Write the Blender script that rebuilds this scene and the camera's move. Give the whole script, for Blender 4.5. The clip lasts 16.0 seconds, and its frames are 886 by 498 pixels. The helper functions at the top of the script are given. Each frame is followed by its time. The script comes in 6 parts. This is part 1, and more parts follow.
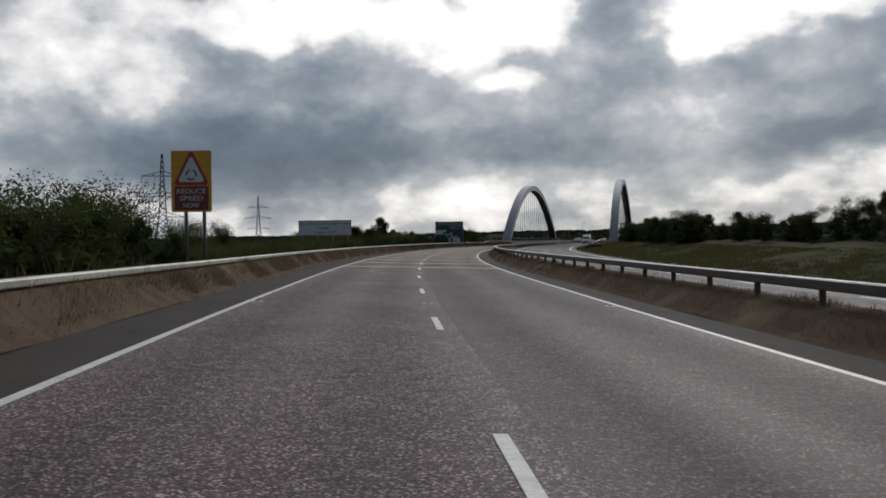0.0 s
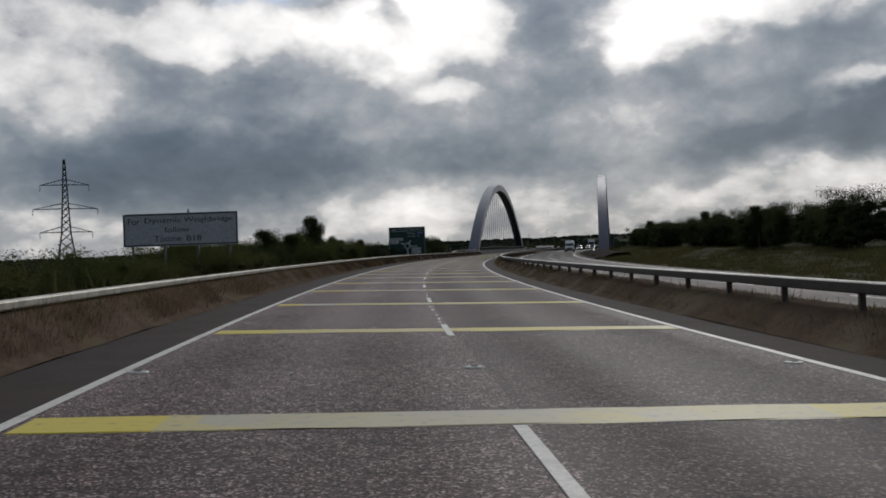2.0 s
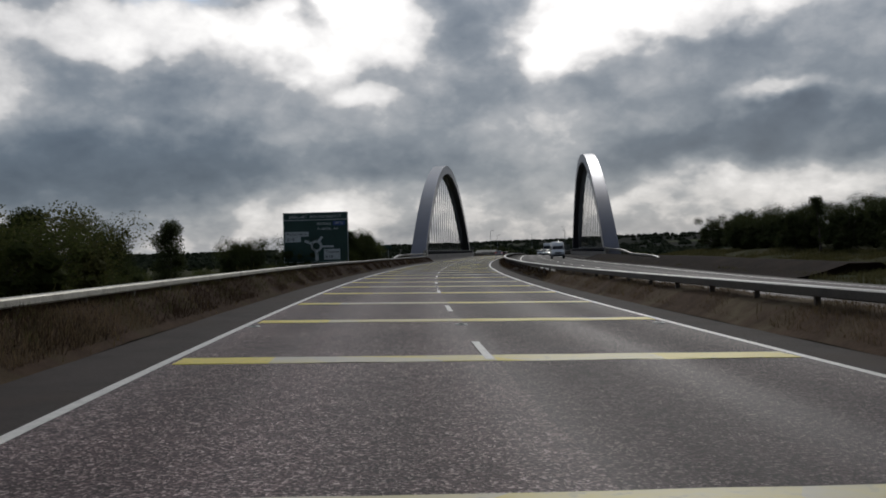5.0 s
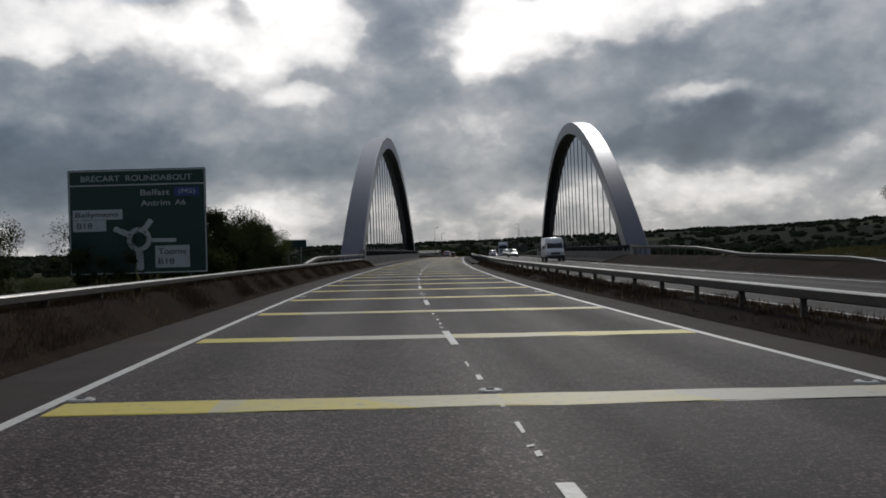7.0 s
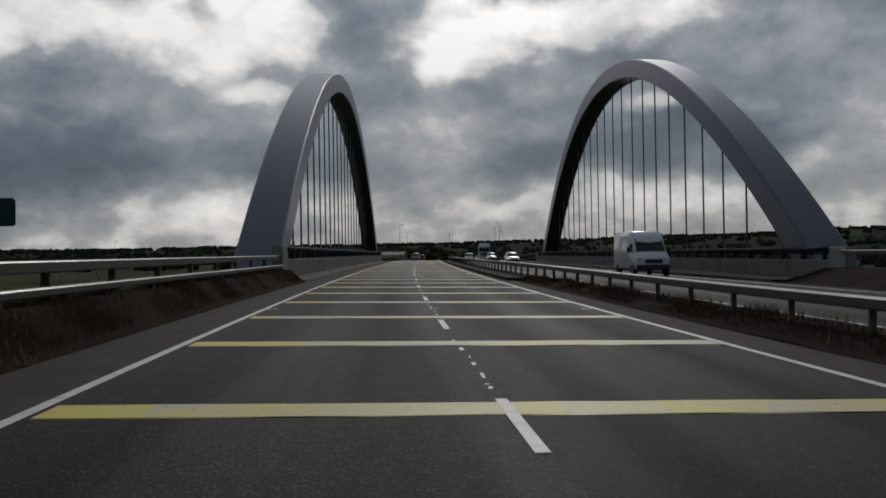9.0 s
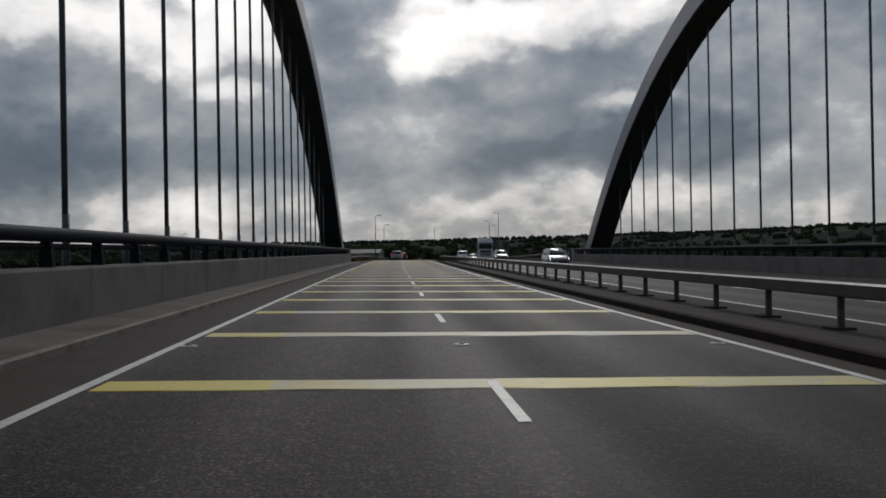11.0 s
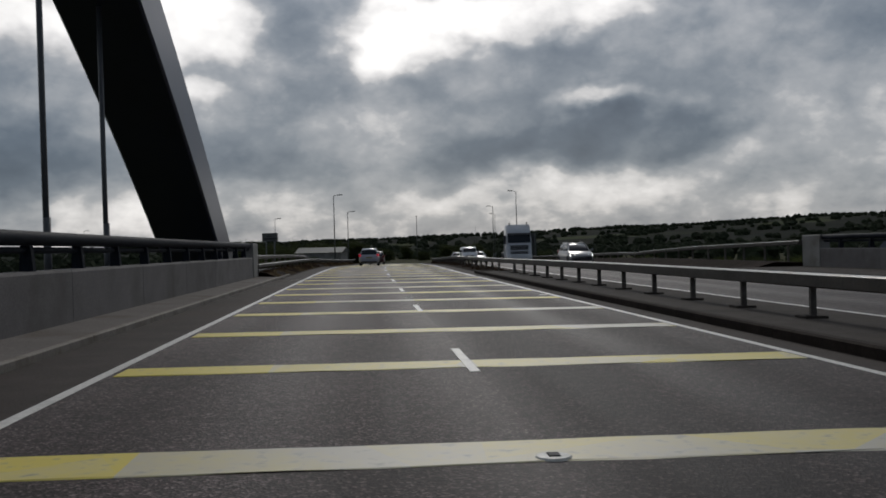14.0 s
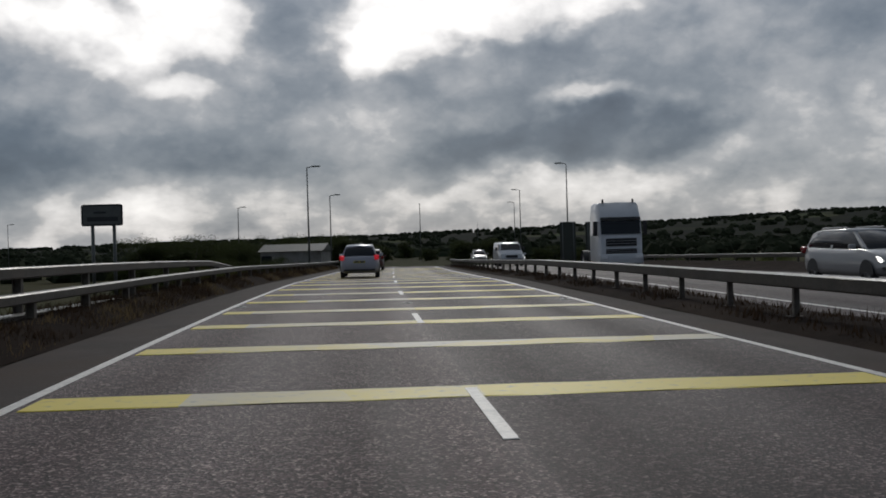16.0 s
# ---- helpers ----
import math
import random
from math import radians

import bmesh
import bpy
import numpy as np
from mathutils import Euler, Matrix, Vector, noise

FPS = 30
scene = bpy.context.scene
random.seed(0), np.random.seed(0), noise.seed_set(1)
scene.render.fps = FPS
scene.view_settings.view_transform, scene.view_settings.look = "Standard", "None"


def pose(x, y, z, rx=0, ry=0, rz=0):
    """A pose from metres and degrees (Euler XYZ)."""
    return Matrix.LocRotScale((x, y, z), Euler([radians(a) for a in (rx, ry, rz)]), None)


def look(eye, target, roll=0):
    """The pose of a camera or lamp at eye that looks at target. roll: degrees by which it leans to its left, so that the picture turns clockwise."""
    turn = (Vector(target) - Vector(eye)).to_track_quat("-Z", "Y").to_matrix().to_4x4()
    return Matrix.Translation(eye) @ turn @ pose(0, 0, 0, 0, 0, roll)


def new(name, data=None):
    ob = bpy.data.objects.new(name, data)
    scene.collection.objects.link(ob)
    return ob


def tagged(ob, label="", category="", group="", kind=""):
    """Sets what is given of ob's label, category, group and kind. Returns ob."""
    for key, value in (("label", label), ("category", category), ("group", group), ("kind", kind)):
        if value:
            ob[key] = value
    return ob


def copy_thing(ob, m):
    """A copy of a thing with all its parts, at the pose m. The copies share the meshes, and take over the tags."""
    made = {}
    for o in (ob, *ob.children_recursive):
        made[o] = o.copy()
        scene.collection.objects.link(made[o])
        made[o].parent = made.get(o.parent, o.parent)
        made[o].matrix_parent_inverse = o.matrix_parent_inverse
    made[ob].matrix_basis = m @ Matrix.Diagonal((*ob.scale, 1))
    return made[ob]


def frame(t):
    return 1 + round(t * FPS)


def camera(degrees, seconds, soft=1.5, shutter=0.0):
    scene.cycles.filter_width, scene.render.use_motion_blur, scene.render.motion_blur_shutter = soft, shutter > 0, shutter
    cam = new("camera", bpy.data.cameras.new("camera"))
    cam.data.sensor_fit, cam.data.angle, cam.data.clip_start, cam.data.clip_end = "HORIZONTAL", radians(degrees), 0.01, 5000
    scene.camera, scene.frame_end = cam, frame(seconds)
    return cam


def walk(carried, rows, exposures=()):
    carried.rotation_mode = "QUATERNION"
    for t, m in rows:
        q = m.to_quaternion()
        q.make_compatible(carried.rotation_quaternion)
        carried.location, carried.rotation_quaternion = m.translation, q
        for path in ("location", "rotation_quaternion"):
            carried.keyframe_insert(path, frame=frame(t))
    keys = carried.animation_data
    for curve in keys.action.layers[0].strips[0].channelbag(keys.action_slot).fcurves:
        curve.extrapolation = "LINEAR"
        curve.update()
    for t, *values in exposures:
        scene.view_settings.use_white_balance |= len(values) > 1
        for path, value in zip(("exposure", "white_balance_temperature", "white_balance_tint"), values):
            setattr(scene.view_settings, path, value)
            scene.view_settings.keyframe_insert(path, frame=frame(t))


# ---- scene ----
# camera and its drive
cam = camera(51.2, 16.0, soft=1.8)
PATH = [
    (0, (-0.001, 0.120, 1.21), (0.115, 2.117, 1.192), -0.64),
    (0.5, (0.000, 11.218, 1.21), (0.138, 13.214, 1.204), -1.23),
    (1, (0.027, 22.335, 1.21), (0.207, 24.327, 1.205), -1.67),
    (1.5, (0.168, 33.403, 1.21), (0.371, 35.393, 1.203), -1.94),
    (2, (0.516, 44.622, 1.21), (0.754, 46.608, 1.213), -1.98),
    (2.5, (1.045, 55.676, 1.21), (1.323, 57.657, 1.206), -2.40),
    (3, (1.726, 66.261, 1.21), (2.030, 68.238, 1.218), -2.25),
    (3.5, (2.569, 76.608, 1.21), (2.897, 78.580, 1.214), -1.92),
    (4, (3.707, 87.713, 1.21), (4.055, 89.682, 1.219), -1.68),
    (6.5, (12.038, 141.940, 1.21), (12.567, 143.869, 1.212), -1.70),
    (7, (14.265, 152.674, 1.21), (14.821, 154.595, 1.216), -1.66),
    (7.5, (16.705, 163.864, 1.21), (17.290, 165.777, 1.215), -1.51),
    (8, (19.276, 175.094, 1.21), (19.885, 176.999, 1.212), -1.45),
    (8.5, (21.903, 185.817, 1.21), (22.531, 187.715, 1.198), -1.07),
    (9, (24.707, 196.496, 1.21), (25.351, 198.389, 1.22), -0.45),
    (11.5, (40.119, 250.531, 1.21), (40.828, 252.401, 1.212), -0.88),
    (12, (43.093, 260.619, 1.21), (43.813, 262.485, 1.209), -1.32),
    (12.5, (46.095, 270.541, 1.21), (46.829, 272.402, 1.205), -1.31),
    (13, (49.162, 280.351, 1.21), (49.907, 282.208, 1.215), -1.40),
    (13.5, (52.224, 289.991, 1.21), (52.979, 291.843, 1.212), -1.69),
    (14, (55.247, 299.481, 1.21), (56.010, 301.330, 1.208), -1.46),
    (14.5, (58.159, 308.644, 1.21), (58.924, 310.492, 1.208), -1.64),
    (15, (60.992, 317.562, 1.21), (61.762, 319.408, 1.197), -1.59),
    (15.5, (63.955, 326.757, 1.21), (64.735, 328.598, 1.204), -1.54),
    (16, (66.927, 335.768, 1.21), (67.709, 337.609, 1.201), -1.64),
]
walk(cam, [(t, look(eye, target, roll)) for t, eye, target, roll in PATH],
     exposures=[(0, 0.25), (0.6, 0.25), (1.6, -0.05), (6.5, -0.05), (8.0, -0.27), (9.2, -0.4), (11.5, -0.15), (14.0, -0.12), (16.0, -0.07)])

# ---- sky, sun ----
SUN_AZ, SUN_EL = 26.0, 34.0          # degrees, azimuth clockwise from +y


def sky_world():
    world = bpy.data.worlds.new("overcast_sky")
    scene.world = world
    world.use_nodes = True
    nt = world.node_tree
    nt.nodes.clear()
    link = nt.links.new

    def node(kind, **kw):
        n = nt.nodes.new(kind)
        for k, v in kw.items():
            if k == "op":
                n.operation = v
        return n

    def put(sock, v):
        if isinstance(v, (int, float)):
            sock.default_value = v
        else:
            link(v, sock)

    def math_(op, a, b=0.0, c=0.0):
        n = node("ShaderNodeMath", op=op)
        for s, v in zip(n.inputs, (a, b, c)):
            put(s, v)
        return n.outputs[0]

    tc = node("ShaderNodeTexCoord")
    sep = node("ShaderNodeSeparateXYZ")
    link(tc.outputs["Generated"], sep.inputs[0])
    deg = 180 / math.pi
    az = math_("MULTIPLY", math_("ARCTAN2", sep.outputs[0], sep.outputs[1]), deg)
    el = math_("MULTIPLY", math_("ARCSINE", sep.outputs[2]), deg)

    def vec(sx, sy, ox=0.0, oy=0.0):
        n = node("ShaderNodeCombineXYZ")
        put(n.inputs[0], math_("MULTIPLY_ADD", az, sx, ox))
        put(n.inputs[1], math_("MULTIPLY_ADD", el, sy, oy))
        return n.outputs[0]

    def noise_(v, scale, detail, rough, dist):
        n = node("ShaderNodeTexNoise")
        n.inputs["Scale"].default_value, n.inputs["Detail"].default_value = scale, detail
        n.inputs["Roughness"].default_value, n.inputs["Distortion"].default_value = rough, dist
        link(v, n.inputs["Vector"])
        return n.outputs["Fac"]

    def billow(v, scale, detail):
        n = node("ShaderNodeTexVoronoi")
        n.feature = "SMOOTH_F1"
        n.inputs["Scale"].default_value, n.inputs["Detail"].default_value = scale, detail
        n.inputs["Smoothness"].default_value, n.inputs["Roughness"].default_value = 0.35, 0.55
        n.normalize = True
        warp = node("ShaderNodeTexNoise")
        warp.inputs["Scale"].default_value, warp.inputs["Detail"].default_value = scale * 1.6, 4.0
        link(v, warp.inputs["Vector"])
        add = node("ShaderNodeVectorMath", op="MULTIPLY_ADD")
        link(warp.outputs["Color"], add.inputs[0])
        add.inputs[1].default_value = (0.55 / scale, 0.55 / scale, 0)
        link(v, add.inputs[2])
        link(add.outputs[0], n.inputs["Vector"])
        return n.outputs["Distance"]

    # wind-torn outlines: the masses are bent by noise before they are laid down
    bend_a = noise_(vec(0.16, 0.22, 5.0, 1.0), 1.0, 4.0, 0.5, 0.0)
    bend_e = noise_(vec(0.16, 0.22, 11.0, 8.0), 1.0, 4.0, 0.5, 0.0)
    wide = noise_(vec(0.08, 0.13, 3.1, 1.7), 1.0, 3.0, 0.5, 0.0)
    wisp = noise_(vec(0.24, 0.36, 7.3, 2.2), 1.0, 5.0, 0.5, 0.0)
    curl = billow(vec(0.55, 0.75, 2.3, 9.2), 1.0, 3.0)
    puff = billow(vec(0.20, 0.30, 1.3, 5.2), 1.0, 4.0)
    flat = node("ShaderNodeMapRange")                   # low cloud is seen edge on: smaller and flatter heaps
    link(el, flat.inputs["Value"])
    flat.inputs["From Min"].default_value, flat.inputs["From Max"].default_value = 1.0, 6.0
    flat.inputs["To Min"].default_value, flat.inputs["To Max"].default_value = 1.0, 0.0
    low = billow(vec(0.32, 0.85, 4.3, 2.2), 1.0, 4.0)
    az_b = math_("MULTIPLY_ADD", math_("SUBTRACT", bend_a, 0.5), 11.0, az)
    el_b = math_("MULTIPLY_ADD", math_("SUBTRACT", bend_e, 0.5), 6.5, el)

    def lobe(a0, e0, wa, we, hard=False):
        x = math_("DIVIDE", math_("SUBTRACT", az_b if hard else az, a0), wa)
        y = math_("DIVIDE", math_("SUBTRACT", el_b if hard else el, e0), we)
        q = math_("ADD", math_("MULTIPLY", x, x), math_("MULTIPLY", y, y))
        if hard:
            q = math_("MULTIPLY", q, q)
        return math_("EXPONENT", math_("MULTIPLY", q, -1.0))

    val = math_("MULTIPLY_ADD", math_("SUBTRACT", wide, 0.5), 0.55, 0.468)
    val = math_("MULTIPLY_ADD", math_("SUBTRACT", wisp, 0.5), 0.40, val)
    val = math_("MULTIPLY_ADD", math_("SUBTRACT", 0.42, curl), 0.24, val)
    val = math_("MULTIPLY_ADD", math_("SUBTRACT", 0.42, puff), 0.68, val)
    val = math_("MULTIPLY_ADD", math_("MULTIPLY", math_("SUBTRACT", 0.40, low), flat.outputs[0]), 0.55, val)
    # cloud masses: azimuth, elevation, widths, weight
    for a0, e0, wa, we, k in CLOUDS:
        val = math_("MULTIPLY_ADD", lobe(a0, e0, wa, we, wa < 60), k, val)
    ramp = node("ShaderNodeValToRGB")
    cr = ramp.color_ramp
    cr.elements[0].position, cr.elements[0].color = 0.0, (0.058, 0.080, 0.116, 1)
    cr.elements[1].position, cr.elements[1].color = 1.0, (1.08, 1.06, 1.04, 1)
    for p, c in ((0.25, (0.108, 0.139, 0.182)), (0.45, (0.210, 0.240, 0.280)), (0.62, (0.370, 0.387, 0.414)), (0.70, (0.575, 0.572, 0.578)), (0.84, (0.83, 0.815, 0.81))):
        e = cr.elements.new(p)
        e.color = (*c, 1)
    link(val, ramp.inputs[0])
    # thin cloud round the hidden sun
    glow = math_("MULTIPLY_ADD", lobe(SUN_AZ, SUN_EL, 24, 12), 3.0, 1.0)
    lit = node("ShaderNodeVectorMath", op="SCALE")
    link(ramp.outputs[0], lit.inputs[0])
    link(glow, lit.inputs["Scale"])
    clear = node("ShaderNodeTexSky")
    clear.sky_type, clear.sun_disc = "NISHITA", False
    clear.sun_elevation, clear.sun_rotation = radians(SUN_EL), radians(SUN_AZ)
    blue = node("ShaderNodeVectorMath", op="SCALE")
    link(clear.outputs[0], blue.inputs[0])
    blue.inputs["Scale"].default_value = 0.1
    mix = node("ShaderNodeMix")
    mix.data_type = "RGBA"
    gap = math_("MULTIPLY", lobe(-4.0, 15.7, 2.6, 0.9, True), 0.9)
    put(mix.inputs["Factor"], math_("ADD", gap, 0.05))
    link(lit.outputs[0], mix.inputs["A"])
    link(blue.outputs[0], mix.inputs["B"])
    bg = node("ShaderNodeBackground")
    link(mix.outputs["Result"], bg.inputs["Color"])
    bg.inputs["Strength"].default_value = 1.0
    out = node("ShaderNodeOutputWorld")
    link(bg.outputs[0], out.inputs["Surface"])


CLOUDS = (
    (-7, 13.4, 7, 1.9, 0.40), (5, 14.0, 6.5, 2.4, 0.44), (4, 14.6, 1.2, 1.2, -0.30), (13.5, 12.0, 2.8, 3.8, -0.16),
    (21, 12.8, 4.8, 2.0, 0.42), (28, 14.2, 7, 1.5, 0.34), (-16, 11.0, 4.5, 3.6, 0.17), (-10, 5.2, 11, 2.6, -0.33),
    (-4, 8.5, 7, 3.0, -0.08), (9.5, 5.4, 4, 1.3, -0.12), (7.5, 9.8, 2.2, 0.9, 0.20), (32, 9.0, 3.6, 0.8, 0.28),
    (1, 5.6, 6, 1.6, -0.16), (31, 6.4, 9, 1.8, -0.42), (24, 9.0, 4, 1.5, -0.05), (35, 11.5, 6, 1.8, -0.06), (31, 3.0, 10, 1.3, 0.16),
    (5, 2.2, 6, 1.4, 0.14), (17, 2.5, 8, 1.6, 0.08), (-16, 1.8, 5, 1.5, 0.08),
    # unseen dark sky behind the drive, added to dim surfaces that face back
    (180, 25.0, 95, 60, -0.30), (-180, 25.0, 95, 60, -0.30),
)
sky_world()
sun = new("sun", bpy.data.lights.new("sun", "SUN"))
sun.data.energy, sun.data.angle, sun.data.color = 0.8, radians(12), (1.0, 0.96, 0.9)
sun.matrix_world = look((0, 0, 0), (-math.sin(radians(SUN_AZ)) * math.cos(radians(SUN_EL)), -math.cos(radians(SUN_AZ)) * math.cos(radians(SUN_EL)), -math.sin(radians(SUN_EL))))

# ---- materials ----
def material(name, c1, c2, rough=0.8, metal=0.0, scale=3.0, fine=0.0, bump=0.2, spread=0.12, stain=None, stain_scale=0.6,
             island=0.0, per_object=0.0, spec=0.5, emit=0.0, coord="Object"):
    """Two colours mixed by noise at a fine and a coarse scale, with relief and an optional stain."""
    m = bpy.data.materials.new(name)
    m.use_nodes = True
    nt = m.node_tree
    b = nt.nodes["Principled BSDF"]
    link = nt.links.new
    tc = nt.nodes.new("ShaderNodeTexCoord")

    def noise_(scale_, detail, rough_=0.6):
        n = nt.nodes.new("ShaderNodeTexNoise")
        n.inputs["Scale"].default_value, n.inputs["Detail"].default_value, n.inputs["Roughness"].default_value = scale_, detail, rough_
        link(tc.outputs[coord], n.inputs["Vector"])
        return n

    def mix(fac, a, c, blend="MIX"):
        x = nt.nodes.new("ShaderNodeMix")
        x.data_type, x.blend_type = "RGBA", blend
        if isinstance(fac, (int, float)):
            x.inputs["Factor"].default_value = fac
        else:
            link(fac, x.inputs["Factor"])
        for sock, v in ((x.inputs["A"], a), (x.inputs["B"], c)):
            if isinstance(v, tuple):
                sock.default_value = (*v, 1)
            else:
                link(v, sock)
        return x.outputs["Result"]

    def steep(sock, lo, hi):
        r = nt.nodes.new("ShaderNodeMapRange")
        r.inputs["From Min"].default_value, r.inputs["From Max"].default_value = lo, hi
        link(sock, r.inputs["Value"])
        return r.outputs["Result"]

    n1 = noise_(scale, 6.0)
    col = mix(steep(n1.outputs["Fac"], 0.5 - spread * 1.5, 0.5 + spread * 1.5), c1, c2)
    relief = n1.outputs["Fac"]
    if fine:
        n2 = noise_(fine, 3.0)
        g = steep(n2.outputs["Fac"], 0.35, 0.65)
        col = mix(0.35, col, mix(g, (0.25, 0.25, 0.25), (1.0, 1.0, 1.0)), "MULTIPLY")
        relief = n2.outputs["Fac"]
    if stain:
        n3 = noise_(stain_scale, 5.0)
        col = mix(steep(n3.outputs["Fac"], 0.50, 0.72), col, stain)
    if island or per_object:
        info = nt.nodes.new("ShaderNodeNewGeometry" if island else "ShaderNodeObjectInfo")
        r = steep(info.outputs["Random Per Island" if island else "Random"], 0.0, 1.0)
        k = island or per_object
        col = mix(1.0, col, mix(r, (1 - k,) * 3, (1.0,) * 3), "MULTIPLY")
    link(col, b.inputs["Base Color"])
    b.inputs["Roughness"].default_value, b.inputs["Metallic"].default_value = rough, metal
    b.inputs["Specular IOR Level"].default_value = spec
    if bump:
        bp = nt.nodes.new("ShaderNodeBump")
        bp.inputs["Strength"].default_value, bp.inputs["Distance"].default_value = bump, 0.02
        link(relief, bp.inputs["Height"])
        link(bp.outputs[0], b.inputs["Normal"])
    if emit:
        link(col, b.inputs["Emission Color"])
        b.inputs["Emission Strength"].default_value = emit
    return m


def leaf_material(name, c1, c2):
    m = material(name, c1, c2, rough=0.8, scale=0.8, bump=0.0, island=0.35, spread=0.2, spec=0.06)
    nt = m.node_tree
    b = nt.nodes["Principled BSDF"]
    colour = b.inputs["Base Color"].links[0].from_socket
    tr = nt.nodes.new("ShaderNodeBsdfTranslucent")
    nt.links.new(colour, tr.inputs["Color"])
    mx = nt.nodes.new("ShaderNodeMixShader")
    mx.inputs[0].default_value = 0.45
    nt.links.new(b.outputs[0], mx.inputs[1])
    nt.links.new(tr.outputs[0], mx.inputs[2])
    nt.links.new(mx.outputs[0], nt.nodes["Material Output"].inputs["Surface"])
    return m


def asphalt_material():
    """Coarse chippings with lane wheel tracks: u is metres across the road, v metres along it."""
    m = bpy.data.materials.new("asphalt")
    m.use_nodes = True
    nt = m.node_tree
    b = nt.nodes["Principled BSDF"]
    link = nt.links.new
    uv = nt.nodes.new("ShaderNodeUVMap")
    sep = nt.nodes.new("ShaderNodeSeparateXYZ")
    link(uv.outputs[0], sep.inputs[0])

    def math_(op, a, c=0.0, d=0.0):
        n = nt.nodes.new("ShaderNodeMath")
        n.operation = op
        for s, v in zip(n.inputs, (a, c, d)):
            if isinstance(v, (int, float)):
                s.default_value = v
            else:
                link(v, s)
        return n.outputs[0]

    def noise_(scale, detail, sx=1.0, sy=1.0, rough=0.6):
        mp = nt.nodes.new("ShaderNodeMapping")
        mp.inputs["Scale"].default_value = (sx, sy, 1)
        link(uv.outputs[0], mp.inputs[0])
        n = nt.nodes.new("ShaderNodeTexNoise")
        n.inputs["Scale"].default_value, n.inputs["Detail"].default_value, n.inputs["Roughness"].default_value = scale, detail, rough
        link(mp.outputs[0], n.inputs["Vector"])
        return n.outputs["Fac"]

    vor = nt.nodes.new("ShaderNodeTexVoronoi")
    vor.inputs["Scale"].default_value = 58.0
    link(uv.outputs[0], vor.inputs["Vector"])
    chip = nt.nodes.new("ShaderNodeValToRGB")
    e = chip.color_ramp.elements
    e[0].position, e[0].color = 0.0, (0.012, 0.008, 0.0075, 1)
    e[1].position, e[1].color = 1.0, (0.270, 0.215, 0.200, 1)
    for p_, c_ in ((0.55, (0.048, 0.0315, 0.0310)), (0.82, (0.102, 0.070, 0.069))):
        chip.color_ramp.elements.new(p_).color = (*c_, 1)
    sepc = nt.nodes.new("ShaderNodeSeparateColor")
    link(vor.outputs["Color"], sepc.inputs[0])
    link(sepc.outputs[0], chip.inputs[0])
    # patches, streaks along the road, wheel tracks
    patch = noise_(0.35, 5.0)
    blotch = noise_(5.0, 4.0)
    streak = noise_(1.0, 4.0, 1.6, 0.045)
    track = math_("COSINE", math_("MULTIPLY", sep.outputs[0], 2 * math.pi / 1.83))
    amount = math_("MULTIPLY_ADD", math_("SUBTRACT", patch, 0.5), 1.3, 1.0)
    amount = math_("MULTIPLY_ADD", math_("SUBTRACT", streak, 0.5), 0.7, amount)
    amount = math_("MULTIPLY_ADD", math_("SUBTRACT", blotch, 0.5), 1.5, amount)
    amount = math_("MULTIPLY_ADD", track, 0.13, amount)
    laid = nt.nodes.new("ShaderNodeValToRGB")          # surfacing tone by length, with cloud shade before the bridge painted in
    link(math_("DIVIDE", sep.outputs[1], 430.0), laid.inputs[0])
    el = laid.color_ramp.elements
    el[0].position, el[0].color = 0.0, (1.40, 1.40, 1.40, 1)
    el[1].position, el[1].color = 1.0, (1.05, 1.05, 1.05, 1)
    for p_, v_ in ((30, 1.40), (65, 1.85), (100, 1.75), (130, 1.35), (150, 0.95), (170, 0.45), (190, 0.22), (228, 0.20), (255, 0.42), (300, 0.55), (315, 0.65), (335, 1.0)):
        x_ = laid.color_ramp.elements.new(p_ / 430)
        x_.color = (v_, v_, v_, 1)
    tone_along = nt.nodes.new("ShaderNodeRGBToBW")
    link(laid.outputs[0], tone_along.inputs[0])
    lane = math_("MULTIPLY_ADD", math_("GREATER_THAN", sep.outputs[0], 0.12), -0.42, 1.12)       # darker right of the lane line
    amount = math_("MULTIPLY", math_("MULTIPLY", amount, tone_along.outputs[0]), lane)
    sc = nt.nodes.new("ShaderNodeVectorMath")
    sc.operation = "SCALE"
    link(chip.outputs[0], sc.inputs[0])
    link(amount, sc.inputs["Scale"])
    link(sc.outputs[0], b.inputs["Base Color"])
    rg = math_("MULTIPLY_ADD", math_("SUBTRACT", streak, 0.5), 0.25, 0.66)
    link(math_("MULTIPLY_ADD", track, -0.04, rg), b.inputs["Roughness"])
    link(math_("MULTIPLY_ADD", math_("MINIMUM", tone_along.outputs[0], 1.0), 0.15, 0.05), b.inputs["Specular IOR Level"])
    bp = nt.nodes.new("ShaderNodeBump")
    bp.inputs["Strength"].default_value, bp.inputs["Distance"].default_value = 0.4, 0.008
    link(vor.outputs["Distance"], bp.inputs["Height"])
    link(bp.outputs[0], b.inputs["Normal"])
    return m


